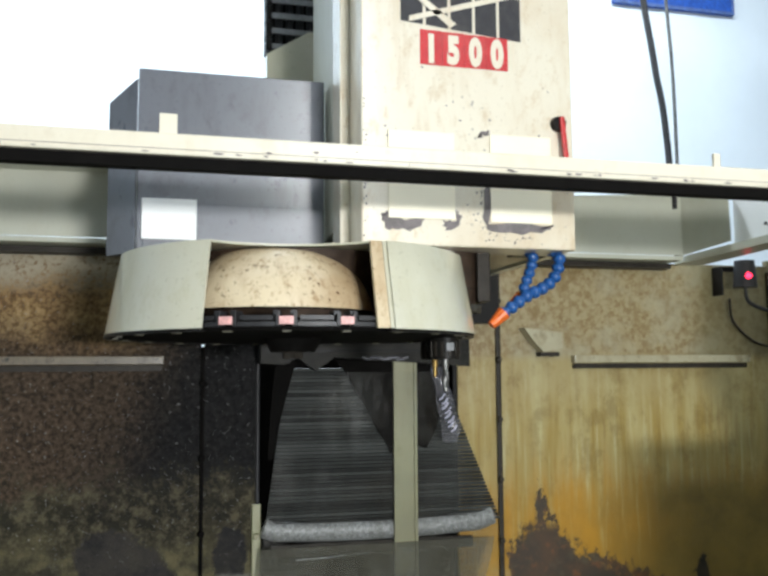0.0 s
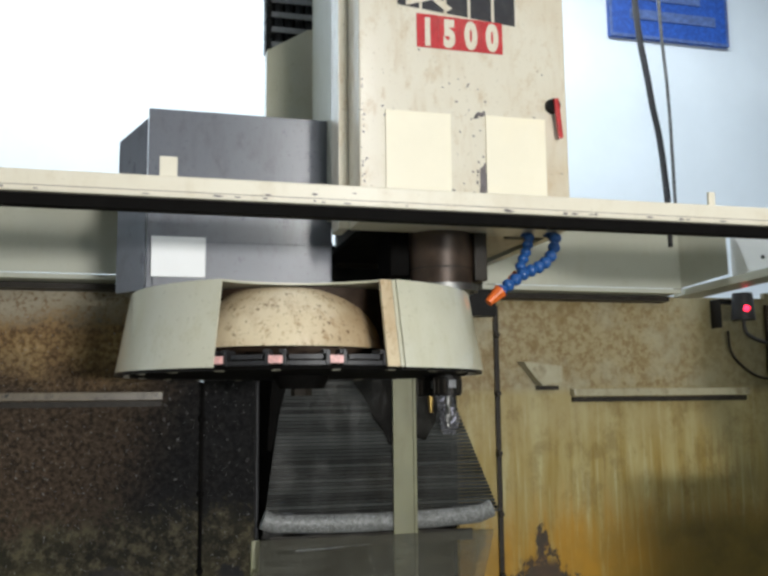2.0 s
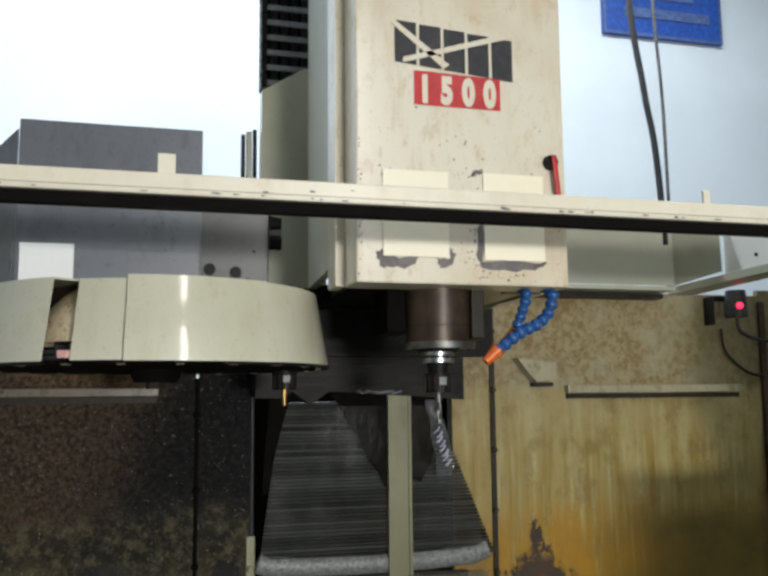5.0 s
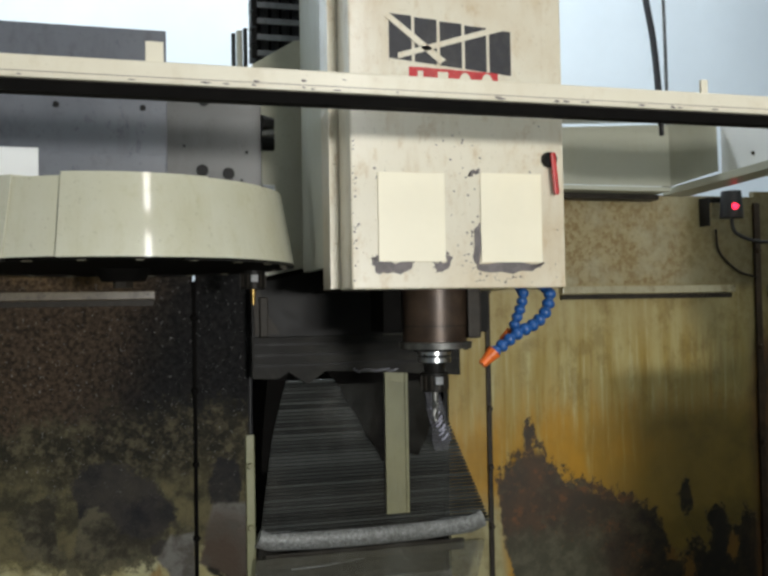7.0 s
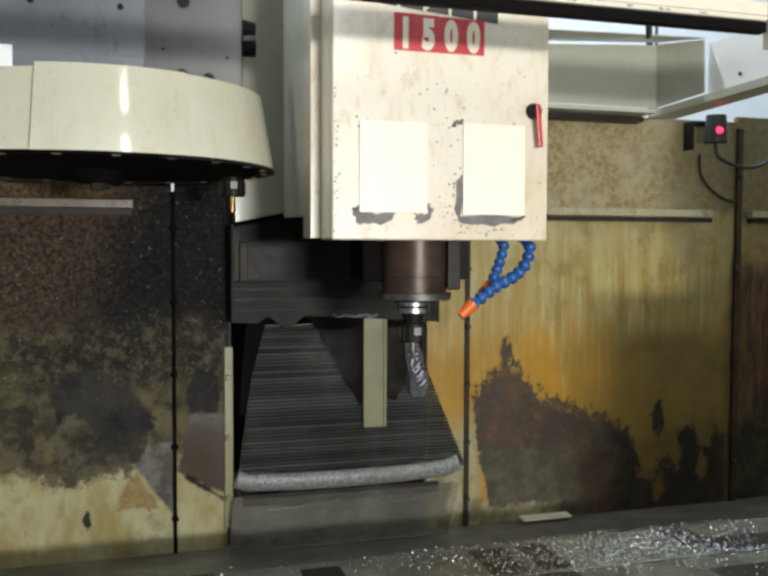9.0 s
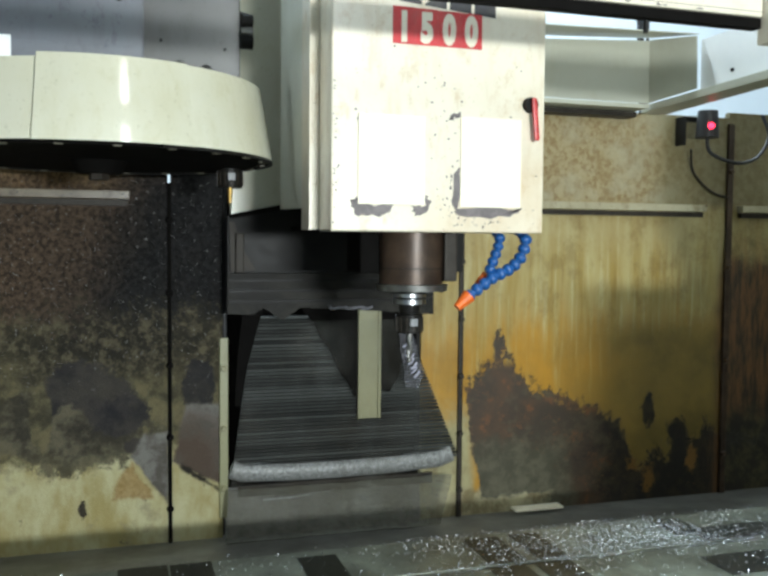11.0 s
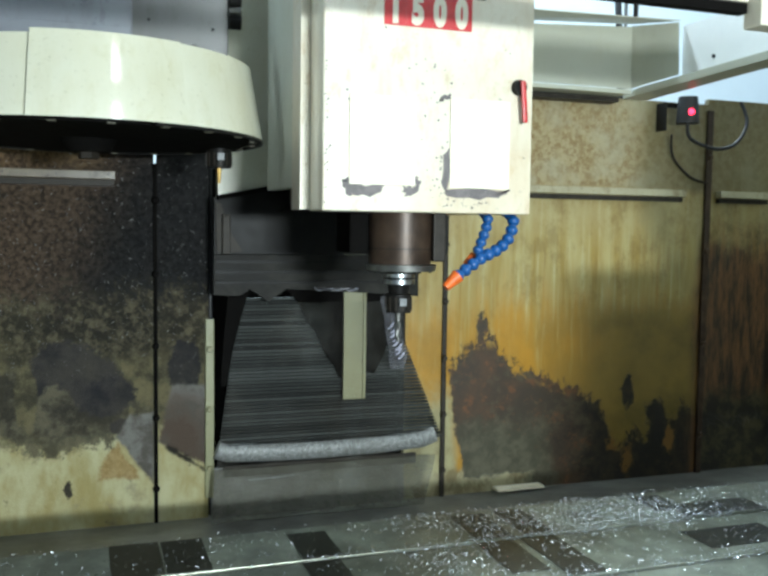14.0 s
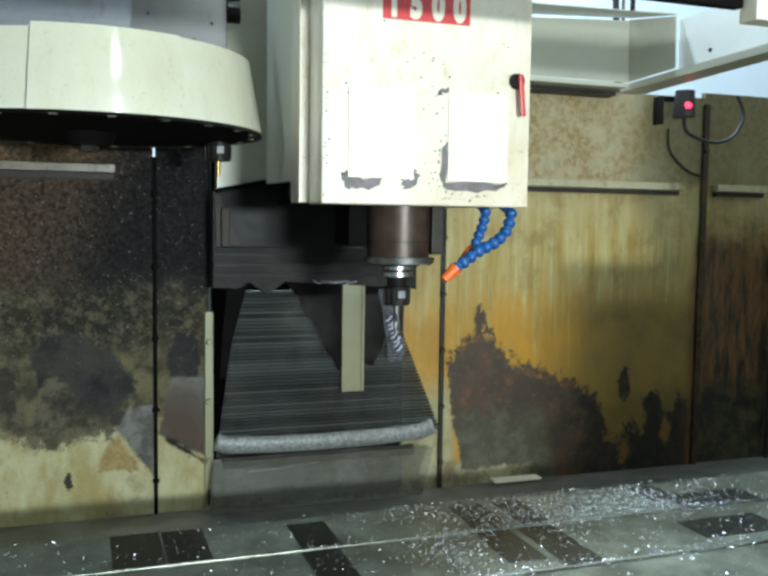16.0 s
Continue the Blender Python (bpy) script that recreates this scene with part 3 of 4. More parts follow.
solid("hanging_cable", tube(B(), spline([(3.77, 4.95, 6.18), (3.80, 4.95, 4.4), (3.835, 4.95, 3.7), (3.845, 4.95, 3.0), (3.87, 4.95, 0.05)]), 0.011), DULL, "thin pale cord hanging from the ceiling", "cable", True)

# ---- the machine's enclosure ----
WY = 2.416
solid("wall_rear_left", box(B(), -0.6, 0.684, WY, WY + 0.02, 0.78, 2.04), WALLL, "cream machine wall blackened by soot and chips", "wall", kind="structure")
solid("wall_rear_strip", box(B(), 0.692, 0.83, WY, WY + 0.02, 0.78, 2.04), WALLL, "narrow cream wall panel blackened by soot", "wall", kind="structure")
solid("wall_rear_middle", box(B(), 1.41, 1.53, WY, WY + 0.02, 0.78, 2.04), WALLR, "narrow cream wall strip with brown oil stains", "wall", kind="structure")
solid("wall_rear_right", box(B(), 1.536, 2.47, WY, WY + 0.02, 0.78, 2.04), WALLR, "cream machine wall with amber oil and dark peeled paint", "wall", kind="structure")
solid("wall_rear_corner", box(B(), 2.478, 2.78, WY + 0.01, WY + 0.03, 0.78, 2.06), WALLR, "narrow brown oil-stained wall panel", "wall", kind="structure")
solid("wall_rear_end", box(B(), 2.788, 3.6, WY + 0.01, WY + 0.03, 0.78, 2.06), WALLR, "dark oil-stained end wall panel", "wall", kind="structure")
# recess walls coloured near black for the darkness inside
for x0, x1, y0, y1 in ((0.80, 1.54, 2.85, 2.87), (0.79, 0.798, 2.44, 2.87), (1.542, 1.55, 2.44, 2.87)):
    solid("wall_recess", box(B(), x0, x1, y0, y1, 0.75, 2.03), DEEPBLACK, "recess wall behind the column opening, its shade coloured in black", "wall", kind="structure")


def seam_rail(x, z0, z1, w, mat, label, studs=5):
    t = thing("seam_rail", label, "rail")
    part("strip", box(B(), x - w / 2, x + w / 2, WY - 0.012, WY - 0.001, z0, z1, 0.003), mat, t)
    me = mesh_of("bolt", cyl(B(), 0, 0, 0, 0.008, 0.010, 0.007, 10, Matrix.Rotation(radians(90), 4, "X")), mat)
    for k in range(studs):
        b = new("bolt", me)
        b.parent = t
        b.location = (x, WY - 0.0125, z0 + (z1 - z0) * (k + 0.5) / studs)
    return t


seam_rail(0.688, 0.80, 1.78, 0.010, DEEPBLACK, "thin black seam rail between wall panels")
seam_rail(0.832, 0.86, 1.36, 0.024, OLIVE, "narrow rusty cream edge strip at the opening", 3)
seam_rail(1.533, 0.80, 2.00, 0.014, GRIME, "grimy seam rail with bolt heads", 7)
seam_rail(2.474, 0.78, 2.02, 0.022, BROWN, "rust-brown corner seam rail", 4)
seam_rail(2.784, 0.78, 2.02, 0.016, GRIME, "grimy corner seam rail", 4)


def ledge(x0, x1, mat, label):
    t = thing("wall_ledge", label, "ledge")
    part("lip", box(B(), x0, x1, WY - 0.03, WY - 0.001, 1.733, 1.755, 0.002), mat, t)
    part("underside", box(B(), x0 + 0.004, x1 - 0.004, WY - 0.016, WY - 0.001, 1.716, 1.731), GRIME, t, "dark underside")
    return t


ledge(1.768, 2.372, LEDGE, "cream steel ledge fixed on the stained wall")
ledge(-0.3, 0.586, SOOTLEDGE, "soot-covered steel ledge on the dark wall")
ledge(2.51, 2.72, LEDGE, "short cream ledge on the corner panel")

# small bracket on the wall
t = thing("wall_bracket", "small rusty cream bracket on the wall", "bracket")
part("plate", prism(B(), [(1.60, 1.835), (1.722, 1.822), (1.722, 1.775), (1.66, 1.765), (1.635, 1.79)], WY - 0.045, WY - 0.002), LEDGE, t)
part("foot", box(B(), 1.655, 1.715, WY - 0.035, WY - 0.004, 1.752, 1.764), GRIME, t)


def canopy(name, x0, x1, label, endx=None):
    """The rear canopy: an upright panel over the wall, a rim and, at one end, a slanting cheek."""
    t = thing(name, label, "canopy")
    part("panel", slab(B(), [(x0, 2.30, 2.05), (x1, 2.30, 2.05), (x1, 2.302, 2.236), (x0, 2.302, 2.20)], 0.004), DUCT, t)
    part("rim", box(B(), x0, x1, 2.296, WY + 0.02, 2.035, 2.048, 0.002), DUCT, t)
    part("drip_edge", box(B(), x0, x1, 2.36, WY - 0.001, 2.018, 2.033), GRIME, t, "dark strip under the rim")
    part("top_sheet", slab(B(), [(x0, 2.165, 2.214), (x1 + (0.066 if endx else 0), 2.157, 2.229 if endx else 2.214), (x1, 2.298, 2.243 if endx else 2.216), (x0, 2.298, 2.21)], 0.003), DUCT, t)
    if endx:
        part("cheek", slab(B(), [(x1 + 0.002, 2.30, 2.05), (x1 + 0.066, 2.157, 2.076), (x1 + 0.062, 2.157, 2.224), (x1 + 0.002, 2.30, 2.238)], 0.004), DUCT, t)
    return t


canopy("rear_canopy", 1.45, 2.085, "cream sheet steel canopy above the rear wall", True)
canopy("rear_canopy", -0.6, 0.70, "cream sheet steel canopy above the sooty wall")
# side roof slab that runs forward
t = thing("side_canopy", "white sheet steel side roof of the enclosure", "canopy")
part("lower_lip", slab(B(), [(2.10, 2.36, 2.03), (2.02, 1.35, 2.03), (2.08, 1.35, 2.03), (2.19, 2.36, 2.03)], 0.02), DUCT, t)
part("roof_sheet", slab(B(), [(2.165, 2.157, 2.07), (2.09, 1.40, 2.07), (2.09, 1.40, 2.19), (2.165, 2.157, 2.215)], 0.004), WHITE, t)
for y in (1.5, 1.75, 2.0):
    part("rivet", cyl(B(), 0, 0, 0, 0.004, 0.005, None, 10, Matrix.Translation((2.085 + (y - 1.40) * 0.1, y, 2.10)) @ Matrix.Rotation(radians(-90), 4, "Y")), BLACK, t)

# red work lamp and its lead
t = thing("beacon_lamp", "black lamp with a glowing red light and lead", "lamp")
part("housing", cyl(B(), 2.325, 2.335, 1.962, 2.045, 0.036, 0.030, 24), RUBBER, t, smooth=True)
part("bracket", box(B(), 2.262, 2.267, 2.36, 2.41, 1.94, 2.03, 0.002), BLACK, t)
part("arm", box(B(), 2.268, 2.33, 2.375, 2.385, 2.015, 2.03), BLACK, t)
m = Matrix.Translation((2.314, 2.300, 1.995)) @ Matrix.Rotation(radians(90), 4, "X")
part("red_light", cyl(B(), 0, 0, -0.004, 0.006, 0.011, 0.007, 7, m), LED, t, "glowing red light")
part("lead", tube(B(), spline([(2.325, 2.335, 1.965), (2.34, 2.335, 1.915), (2.44, 2.34, 1.888), (2.53, 2.35, 1.91), (2.58, 2.36, 1.98), (2.57, 2.38, 2.05)]), 0.006), RUBBER, t, smooth=True)
solid("lamp_cable", tube(B(), spline([(2.30, 2.38, 1.93), (2.33, WY - 0.01, 1.86), (2.40, WY - 0.008, 1.80), (2.46, WY - 0.02, 1.78)]), 0.004), GRIME, "thin grimy cable along the stained wall", "cable", True)

# three panels out of view, added to keep lamp light off the rear walls
solid("wall_front_right", box(B(), 1.98, 3.6, 1.13, 1.17, 0, 2.6), CREAM, "unseen cream panel added to block light beside the doorway", "wall", kind="structure")
solid("wall_front_door", box(B(), 1.72, 1.975, 1.12, 1.16, 0, 1.55), CREAM, "unseen low cream panel added to shade the right wall", "wall", kind="structure")
solid("wall_front_left", box(B(), -1.6, -0.42, 1.13, 1.17, 0, 2.6), CREAM, "unseen cream panel added to block light beside the doorway", "wall", kind="structure")
solid("wall_side_right", box(B(), 3.6, 3.64, 1.13, 2.5, 0, 2.1), WALLR, "oil-stained side wall of the enclosure", "wall", kind="structure")
solid("wall_side_left", box(B(), -1.64, -1.6, 1.13, 2.5, 0, 2.1), WALLL, "sooty side wall of the enclosure", "wall", kind="structure")
# front top rail of the doorway, dark channel below
t = thing("door_rail", "cream steel door rail with a dark channel", "rail")
part("rail", box(B(), -0.8, 1.56, 1.20, 1.228, 2.001, 2.031, 0.003), CREAM, t)
part("channel", box(B(), -0.8, 1.56, 1.203, 1.224, 1.983, 1.9995, 0.001), DEEPBLACK, t, "black door channel")
rng = random.Random(21)
for k in range(34):
    x, w = rng.uniform(0.0, 1.55), rng.uniform(0.003, 0.016)
    z = 2.0035 + (rng.uniform(0, 0.0015) if k % 8 else rng.uniform(0.0, 0.02))
    h = rng.uniform(0.0006, 0.0018)
    part("paint_chip", prism(B(), [(x, z), (x + w * 0.6, z - h), (x + w, z + h * 0.4), (x + w * 0.7, z + h), (x + w * 0.2, z + h * 1.3)], 1.1985, 1.1995), BARE, t)
part("seam", box(B(), -0.8, 1.56, 1.1988, 1.1996, 2.0085, 2.0092), BARE, t)
part("tab", box(B(), 0.560, 0.584, 1.215, 1.221, 2.032, 2.062, 0.001), CREAM, t)
part("tab", box(B(), 1.425, 1.437, 1.215, 1.221, 2.032, 2.056, 0.001), CREAM, t)
part("peg", cyl(B(), 1.349, 1.214, 1.962, 1.982, 0.004, None, 12), BLACK, t)
part("end_bracket", box(B(), 1.562, 2.0, 1.172, 1.215, 1.958, 2.034, 0.003), CREAM, t)

# chip pan between the table and the rear wall
solid("chip_pan", slab(B(), [(-0.6, 1.7, 0.86), (3.6, 1.7, 0.86), (3.6, 2.5, 0.795), (-0.6, 2.5, 0.795)], -0.02), PAN, "grey oily steel chip pan behind the table", "pan", kind="structure")
solid("apron", slab(B(), [(0.835, 2.40, 0.80), (1.408, 2.40, 0.80), (1.408, 2.412, 0.94), (0.835, 2.412, 0.94)], -0.004), PAN, "grey oily apron plate below the column opening", "plate", kind="structure")
solid("column_bar", box(box(box(B(), 1.211, 1.262, 2.368, 2.374, 1.125, 2.3, 0.001), 1.204, 1.2105, 2.365, 2.374, 1.125, 2.3, 0.001), 1.2625, 1.271, 2.365, 2.374, 1.125, 2.3, 0.001), OLIVE, "olive cream guide bar inside the column opening", "bar")
solid("scrap_strip", box(B(), 1.70, 1.86, 2.36, 2.40, 0.815, 0.822, 0.001, None), PAPER, "torn pale strip lying at the wall's foot", "scrap")

# ---- table ----
table = thing("machine_table", "oily steel machine table with slots and chips", "table")
TZ = 0.98
ys = [0.55, 0.905, 1.128, 1.350, 1.572, 1.765]
part("body", box(B(), -0.9, 3.2, 0.55, 1.76, 0.86, TZ - 0.022), PAN, table)
for i in range(5):
    part("strip", box(B(), -0.9, 3.2, ys[i] + 0.007, ys[i + 1] - 0.007, TZ - 0.021, TZ, 0.002), TABLE, table)
for x0, x1, y0, y1, mt in ((0.546, 0.640, 1.582, 1.755, RUSTPATCH), (0.644, 0.726, 1.582, 1.752, OILPATCH), (0.896, 0.977, 1.582, 1.722, OILPATCH), (0.89, 0.965, 1.36, 1.562, OILPATCH),
                           (1.262, 1.345, 1.582, 1.730, RUSTPATCH), (1.372, 1.44, 1.582, 1.735, RUSTPATCH), (1.25, 1.33, 1.40, 1.562, RUSTPATCH), (1.35, 1.43, 1.36, 1.562, RUSTPATCH), (1.735, 1.81, 1.63, 1.735, OILPATCH),
                           (1.78, 2.0, 1.582, 1.66, OILPATCH), (1.70, 1.9, 1.40, 1.50, OILPATCH)):
    part("oil_patch", box(B(), x0, x1, y0, y1, TZ + 0.0005, TZ + 0.002), mt, table, "dark oil film on the table")


def chips(count, seed):
    rng = random.Random(seed)
    vs, fs = [], []
    while len(fs) < count * 2:
        x, y = rng.uniform(0.35, 2.4), rng.uniform(1.15, 1.76)
        dense = 0.07 + 1.3 * math.exp(-((x - 1.60) / 0.24) ** 2) * math.exp(-((y - 1.66) / 0.1) ** 2)
        dense += 0.35 * math.exp(-((min(abs(y - 1.572), abs(y - 1.35))) / 0.02) ** 2) * (x > 0.9) + 0.35 * math.exp(-((x - 1.18) / 0.08) ** 2)
        dense *= 0.4 + noise.noise((x * 9, y * 9, 1)) + 0.5
        if rng.random() > dense:
            continue
        s, a, h = rng.uniform(0.0007, 0.0028), rng.uniform(0, 6.28), rng.uniform(0, 0.004)
        i = len(vs)
        p = [Vector((math.cos(a + k * 1.6) * s, math.sin(a + k * 1.6) * s * 0.6, rng.uniform(0, s))) for k in range(4)]
        vs += [(x + q.x, y + q.y, TZ + 0.003 + h + q.z) for q in p]
        fs += [(i, i + 1, i + 2), (i, i + 2, i + 3)]
    me = bpy.data.meshes.new("metal_chips")
    me.from_pydata(vs, [], fs)
    me.materials.append(CHIP)
    return tagged(new("metal_chips", me), "bright aluminium chips scattered over the table", "chips", kind="stuff")


chips(17000, 4)

# ---- milling head: its space has z = 0 at the cover's lower edge ----
head = thing("milling_machine", "cream milling machine with labels, spindle and blue hoses", "machine", at=(0, 0, 1.937))
HX0, HX1, HY, HB = 0.933, 1.375, 1.6, 2.15
part("front_cover", box(B(), HX0, HX1, HY, HY + 0.10, 0, 1.1, 0.004), HEADP, head)
part("side_cover", slab(B(), [(HX0 + 0.001, HY + 0.102, 0.004), (HX0 + 0.001, 1.775, 0.004), (HX0 + 0.001, 1.775, 1.1), (HX0 + 0.001, HY + 0.102, 1.1)], -0.02), HEADP, head)
part("side_cover", slab(B(), [(HX0 + 0.002, 1.777, 0.05), (0.969, 2.2, 0.06), (0.969, 2.2, 1.1), (HX0 + 0.002, 1.777, 1.1)], -0.02), DUCT, head)
part("side_cover", slab(B(), [(HX1 - 0.001, HY + 0.102, 0.004), (HX1 + 0.0, HB, 0.004), (HX1 + 0.0, HB, 1.1), (HX1 - 0.001, HY + 0.102, 1.1)], 0.02), PALE, head)
part("bottom_plate", box(B(), HX0 + 0.035, 1.20, HY + 0.105, HB, 0.006, 0.016), DEEPBLACK, head, "near-black half of the bottom plate")
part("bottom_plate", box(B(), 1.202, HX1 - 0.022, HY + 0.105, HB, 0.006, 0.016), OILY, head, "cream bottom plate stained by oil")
part("motor_body", box(B(), HX0 + 0.1, HX1 - 0.03, HB - 0.2, 2.33, 0.02, 1.1, 0.01), GRIME, head)
part("seam", box(B(), HX0 - 0.004, HX0 - 0.001, HY + 0.16, HY + 0.163, 0.02, 1.1), GRIME, head)
for z in (0.05, 0.42, 0.8):
    part("screw", cyl(B(), 0, 0, 0, 0.004, 0.006, 0.005, 10, Matrix.Translation((HX0 - 0.002, HY + 0.13, z)) @ Matrix.Rotation(radians(-90), 4, "Y")), BLACK, head)
part("tie_rod", tube(B(), [(0.958, 2.2, 0.40), (0.935, 1.9, 0.50)], 0.004), OLIVE, head)
# papers glued on the front, bare primer where paint has peeled round them
for x0, x1, z0, z1 in ((0.985, 1.119, 0.052, 0.223), (1.193, 1.323, 0.050, 0.226)):
    part("paper_label", box(B(), x0, x1, HY - 0.004, HY - 0.0015, z0, z1, 0.001), PAPER, head, "blank yellowed paper label")


def blob(pts, seed, jag=0.008, n=5):
    """A flat torn patch with a ragged outline."""
    rng = random.Random(seed)
    out = []
    for (x0, z0), (x1, z1) in zip(pts, pts[1:] + pts[:1]):
        for k in range(n):
            out.append((x0 + (x1 - x0) * k / n + rng.uniform(-jag, jag), z0 + (z1 - z0) * k / n + rng.uniform(-jag, jag)))
    return out


for i, pts in enumerate(([(0.968, 0.058), (0.984, 0.066), (0.99, 0.052), (1.06, 0.050), (1.035, 0.030), (0.985, 0.028)], [(1.095, 0.05), (1.120, 0.052), (1.122, 0.072), (1.136, 0.06), (1.12, 0.036), (1.10, 0.03)],
                         [(1.176, 0.11), (1.192, 0.13), (1.192, 0.05), (1.33, 0.05), (1.30, 0.03), (1.19, 0.03), (1.178, 0.05)], [(1.17, 0.218), (1.19, 0.226), (1.192, 0.236), (1.175, 0.228)])):
    part("peeled_patch", prism(B(), blob(pts, i, 0.004), HY - 0.0012, HY - 0.0004), BARE, head, "bare grey primer where paint peeled")
rng = random.Random(11)
for k in range(110):
    x = (0.937 + abs(rng.gauss(0, 0.004)), rng.gauss(1.165, 0.025), rng.gauss(1.18, 0.012), rng.uniform(0.95, 1.36), rng.gauss(1.25, 0.05))[k % 5]
    z = (rng.uniform(0.0, 0.30), rng.uniform(0.02, 0.30), rng.uniform(0.0, 0.12), rng.uniform(0.0, 0.42), abs(rng.gauss(0.012, 0.012)))[k % 5]
    s = rng.uniform(0.0008, 0.0024)
    part("paint_chip", prism(B(), [(x + s * math.cos(a) * rng.uniform(0.7, 1.4), z + 0.01 + s * math.sin(a)) for a in (0, 1.1, 2.2, 3.3, 4.4, 5.4)], HY - 0.0012, HY - 0.0004), BARE, head)
# name plate: dark blocks with two pale slashes, red strip with figures
for k in range(5):
    x = 1.013 + k * 0.0515
    zz = 0.529 - k * 0.0045
    part("name_block", prism(B(), [(x, zz - 0.086), (x + 0.045, zz - 0.090), (x + 0.045, zz - 0.002), (x, zz)], HY - 0.0016, HY - 0.0004), INK, head, "black block of the painted name")
part("name_slash", prism(B(), [(1.005, 0.522), (1.012, 0.530), (1.127, 0.445), (1.115, 0.436)], HY - 0.0028, HY - 0.0018), HEADP, head)
part("name_slash", prism(B(), [(1.03, 0.442), (1.03, 0.453), (1.28, 0.532), (1.28, 0.520)], HY - 0.0028, HY - 0.0018), HEADP, head)
for k in range(4):
    x = 1.052 + k * 0.046
    part("red_block", box(B(), x, x + 0.0455, HY - 0.0016, HY - 0.0004, 0.358, 0.428 - k * 0.001), REDINK, head, "red square of the model number")
    cu = bpy.data.curves.new("figure", "FONT")
    cu.body, cu.size, cu.extrude, cu.align_x = "1500"[k], 0.078, 0.0004, "CENTER"
    cu.offset = 0.0052
    tmp = new("figure_tmp", cu)
    me = bpy.data.meshes.new_from_object(tmp.evaluated_get(bpy.context.evaluated_depsgraph_get()))
    bpy.data.objects.remove(tmp)
    me.materials.append(HEADP)
    f = new("figure", me)
    f.parent = head
    f.matrix_basis = Matrix.LocRotScale((x + 0.0225, HY - 0.0022, 0.366), Euler((radians(90), 0, 0)), (0.62, 0.94, 1))
# red rotary switch
t = part("switch", cyl(B(), 0, 0, 0, 0.012, 0.016, 0.014, 24, Matrix.Translation((1.341, HY - 0.001, 0.256)) @ Matrix.Rotation(radians(90), 4, "X")), BLACK, head, "black rotary switch base", True)
part("switch_lever", box(B(), 1.338, 1.349, HY - 0.022, HY - 0.014, 0.183, 0.268, 0.004, Matrix.Translation((1.341, 0, 0.256)) @ Matrix.Rotation(radians(-5), 4, "Y") @ Matrix.Translation((-1.341, 0, -0.256))), RED, t, "red switch lever")

# spindle nose under the head
SX, SY = 1.133, 1.72
part("spindle_housing", cyl(B(), SX + 0.002, SY, -0.106, 0.006, 0.066, 0.068, 40), BROWN, head, "oil-browned spindle housing", True)
part("spindle_flange", cyl(B(), SX + 0.004, SY, -0.120, -0.107, 0.073, 0.075, 48), DULL, head, "worn steel spindle flange", True)
part("spindle_guard", box(B(), SX + 0.058, SX + 0.086, SY - 0.05, SY + 0.05, -0.10, 0.006, 0.004), GRIME, head)
part("spindle_block", box(B(), SX - 0.105, SX - 0.05, SY + 0.01, SY + 0.12, -0.085, 0.006, 0.006), DEEPBLACK, head, "oily black block beside the spindle")
part("spindle_nose", cyl(B(), SX, SY, -0.126, -0.1205, 0.040, 0.046, 32), BLACK, head, smooth=True)
for k in range(8):
    a = k * math.pi / 4 + 0.3
    part("flange_bolt", cyl(B(), SX + 0.004 + 0.062 * math.cos(a), SY + 0.062 * math.sin(a), -0.1235, -0.1202, 0.005, None, 8), BLACK, head)
for z in (-0.03, -0.075):
    part("housing_ring", arc_wall(B(), 0, 360, 0.0672, 0.0672, z, z + 0.0025, 0.002, 40), GRIME, head).location = (SX + 0.002, SY, 0)

# rear carriage, cross beam and hanging slat guard
part("carriage_plate", prism(B(), [(0.842, 0.047), (1.02, 0.085), (1.02, 0.70), (0.955, 0.69), (0.842, 0.62)], 2.318, 2.361), PALE, head)
# black plate stands in for the shade below the carriage
part("carriage_shadow_plate", prism(B(), [(0.832, -0.105), (1.50, -0.105), (1.50, 0.05), (1.02, 0.082), (0.832, 0.043)], 2.322, 2.361), BLACK, head, "black plate put in for the shade under the carriage")
part("carriage_edge", prism(B(), [(0.838, 0.036), (1.022, 0.074), (1.022, 0.087), (0.838, 0.049)], 2.305, 2.317), DEEPBLACK, head, "black lower edge of the carriage")
part("gusset", prism(B(), [(0.835, 0.030), (0.848, 0.028), (0.872, -0.045), (0.905, -0.098), (0.838, -0.102)], 2.312, 2.3205), GRIME, head, "grey triangular gusset")
part("cross_beam", prism(B(), [(0.832, -0.215), (0.90, -0.218), (0.93, -0.20), (0.98, -0.235), (1.03, -0.20), (1.28, -0.215), (1.415, -0.225), (1.415, -0.107), (0.832, -0.107)], 2.329, 2.361), GRIMEB, head, "grimy steel cross beam")
for z in (-0.130, -0.158, -0.186):
    part("beam_groove", box(B(), 0.836, 1.41, 2.322, 2.3285, z, z + 0.008), BLACK, head)
part("corner_block", box(B(), 0.85, 0.872, 2.30, 2.328, -0.105, 0.0, 0.003), GRIME, head)
me = mesh_of("slat", box(B(), -0.5, 0.5, -0.5, 0.5, -0.5, 0.5), SLAT)
N = 44
for k in range(N):
    f = k / (N - 1)
    z = -0.232 - f * 0.42
    x0, x1 = 0.925 - 0.07 * f ** 0.7, 1.345 + 0.175 * f
    s = new("slat", me)
    s.parent = head
    s.matrix_basis = Matrix.LocRotScale(((x0 + x1) / 2, 2.391, z), Euler((radians(35), 0, 0)), (x1 - x0, 0.0022, 0.0088))
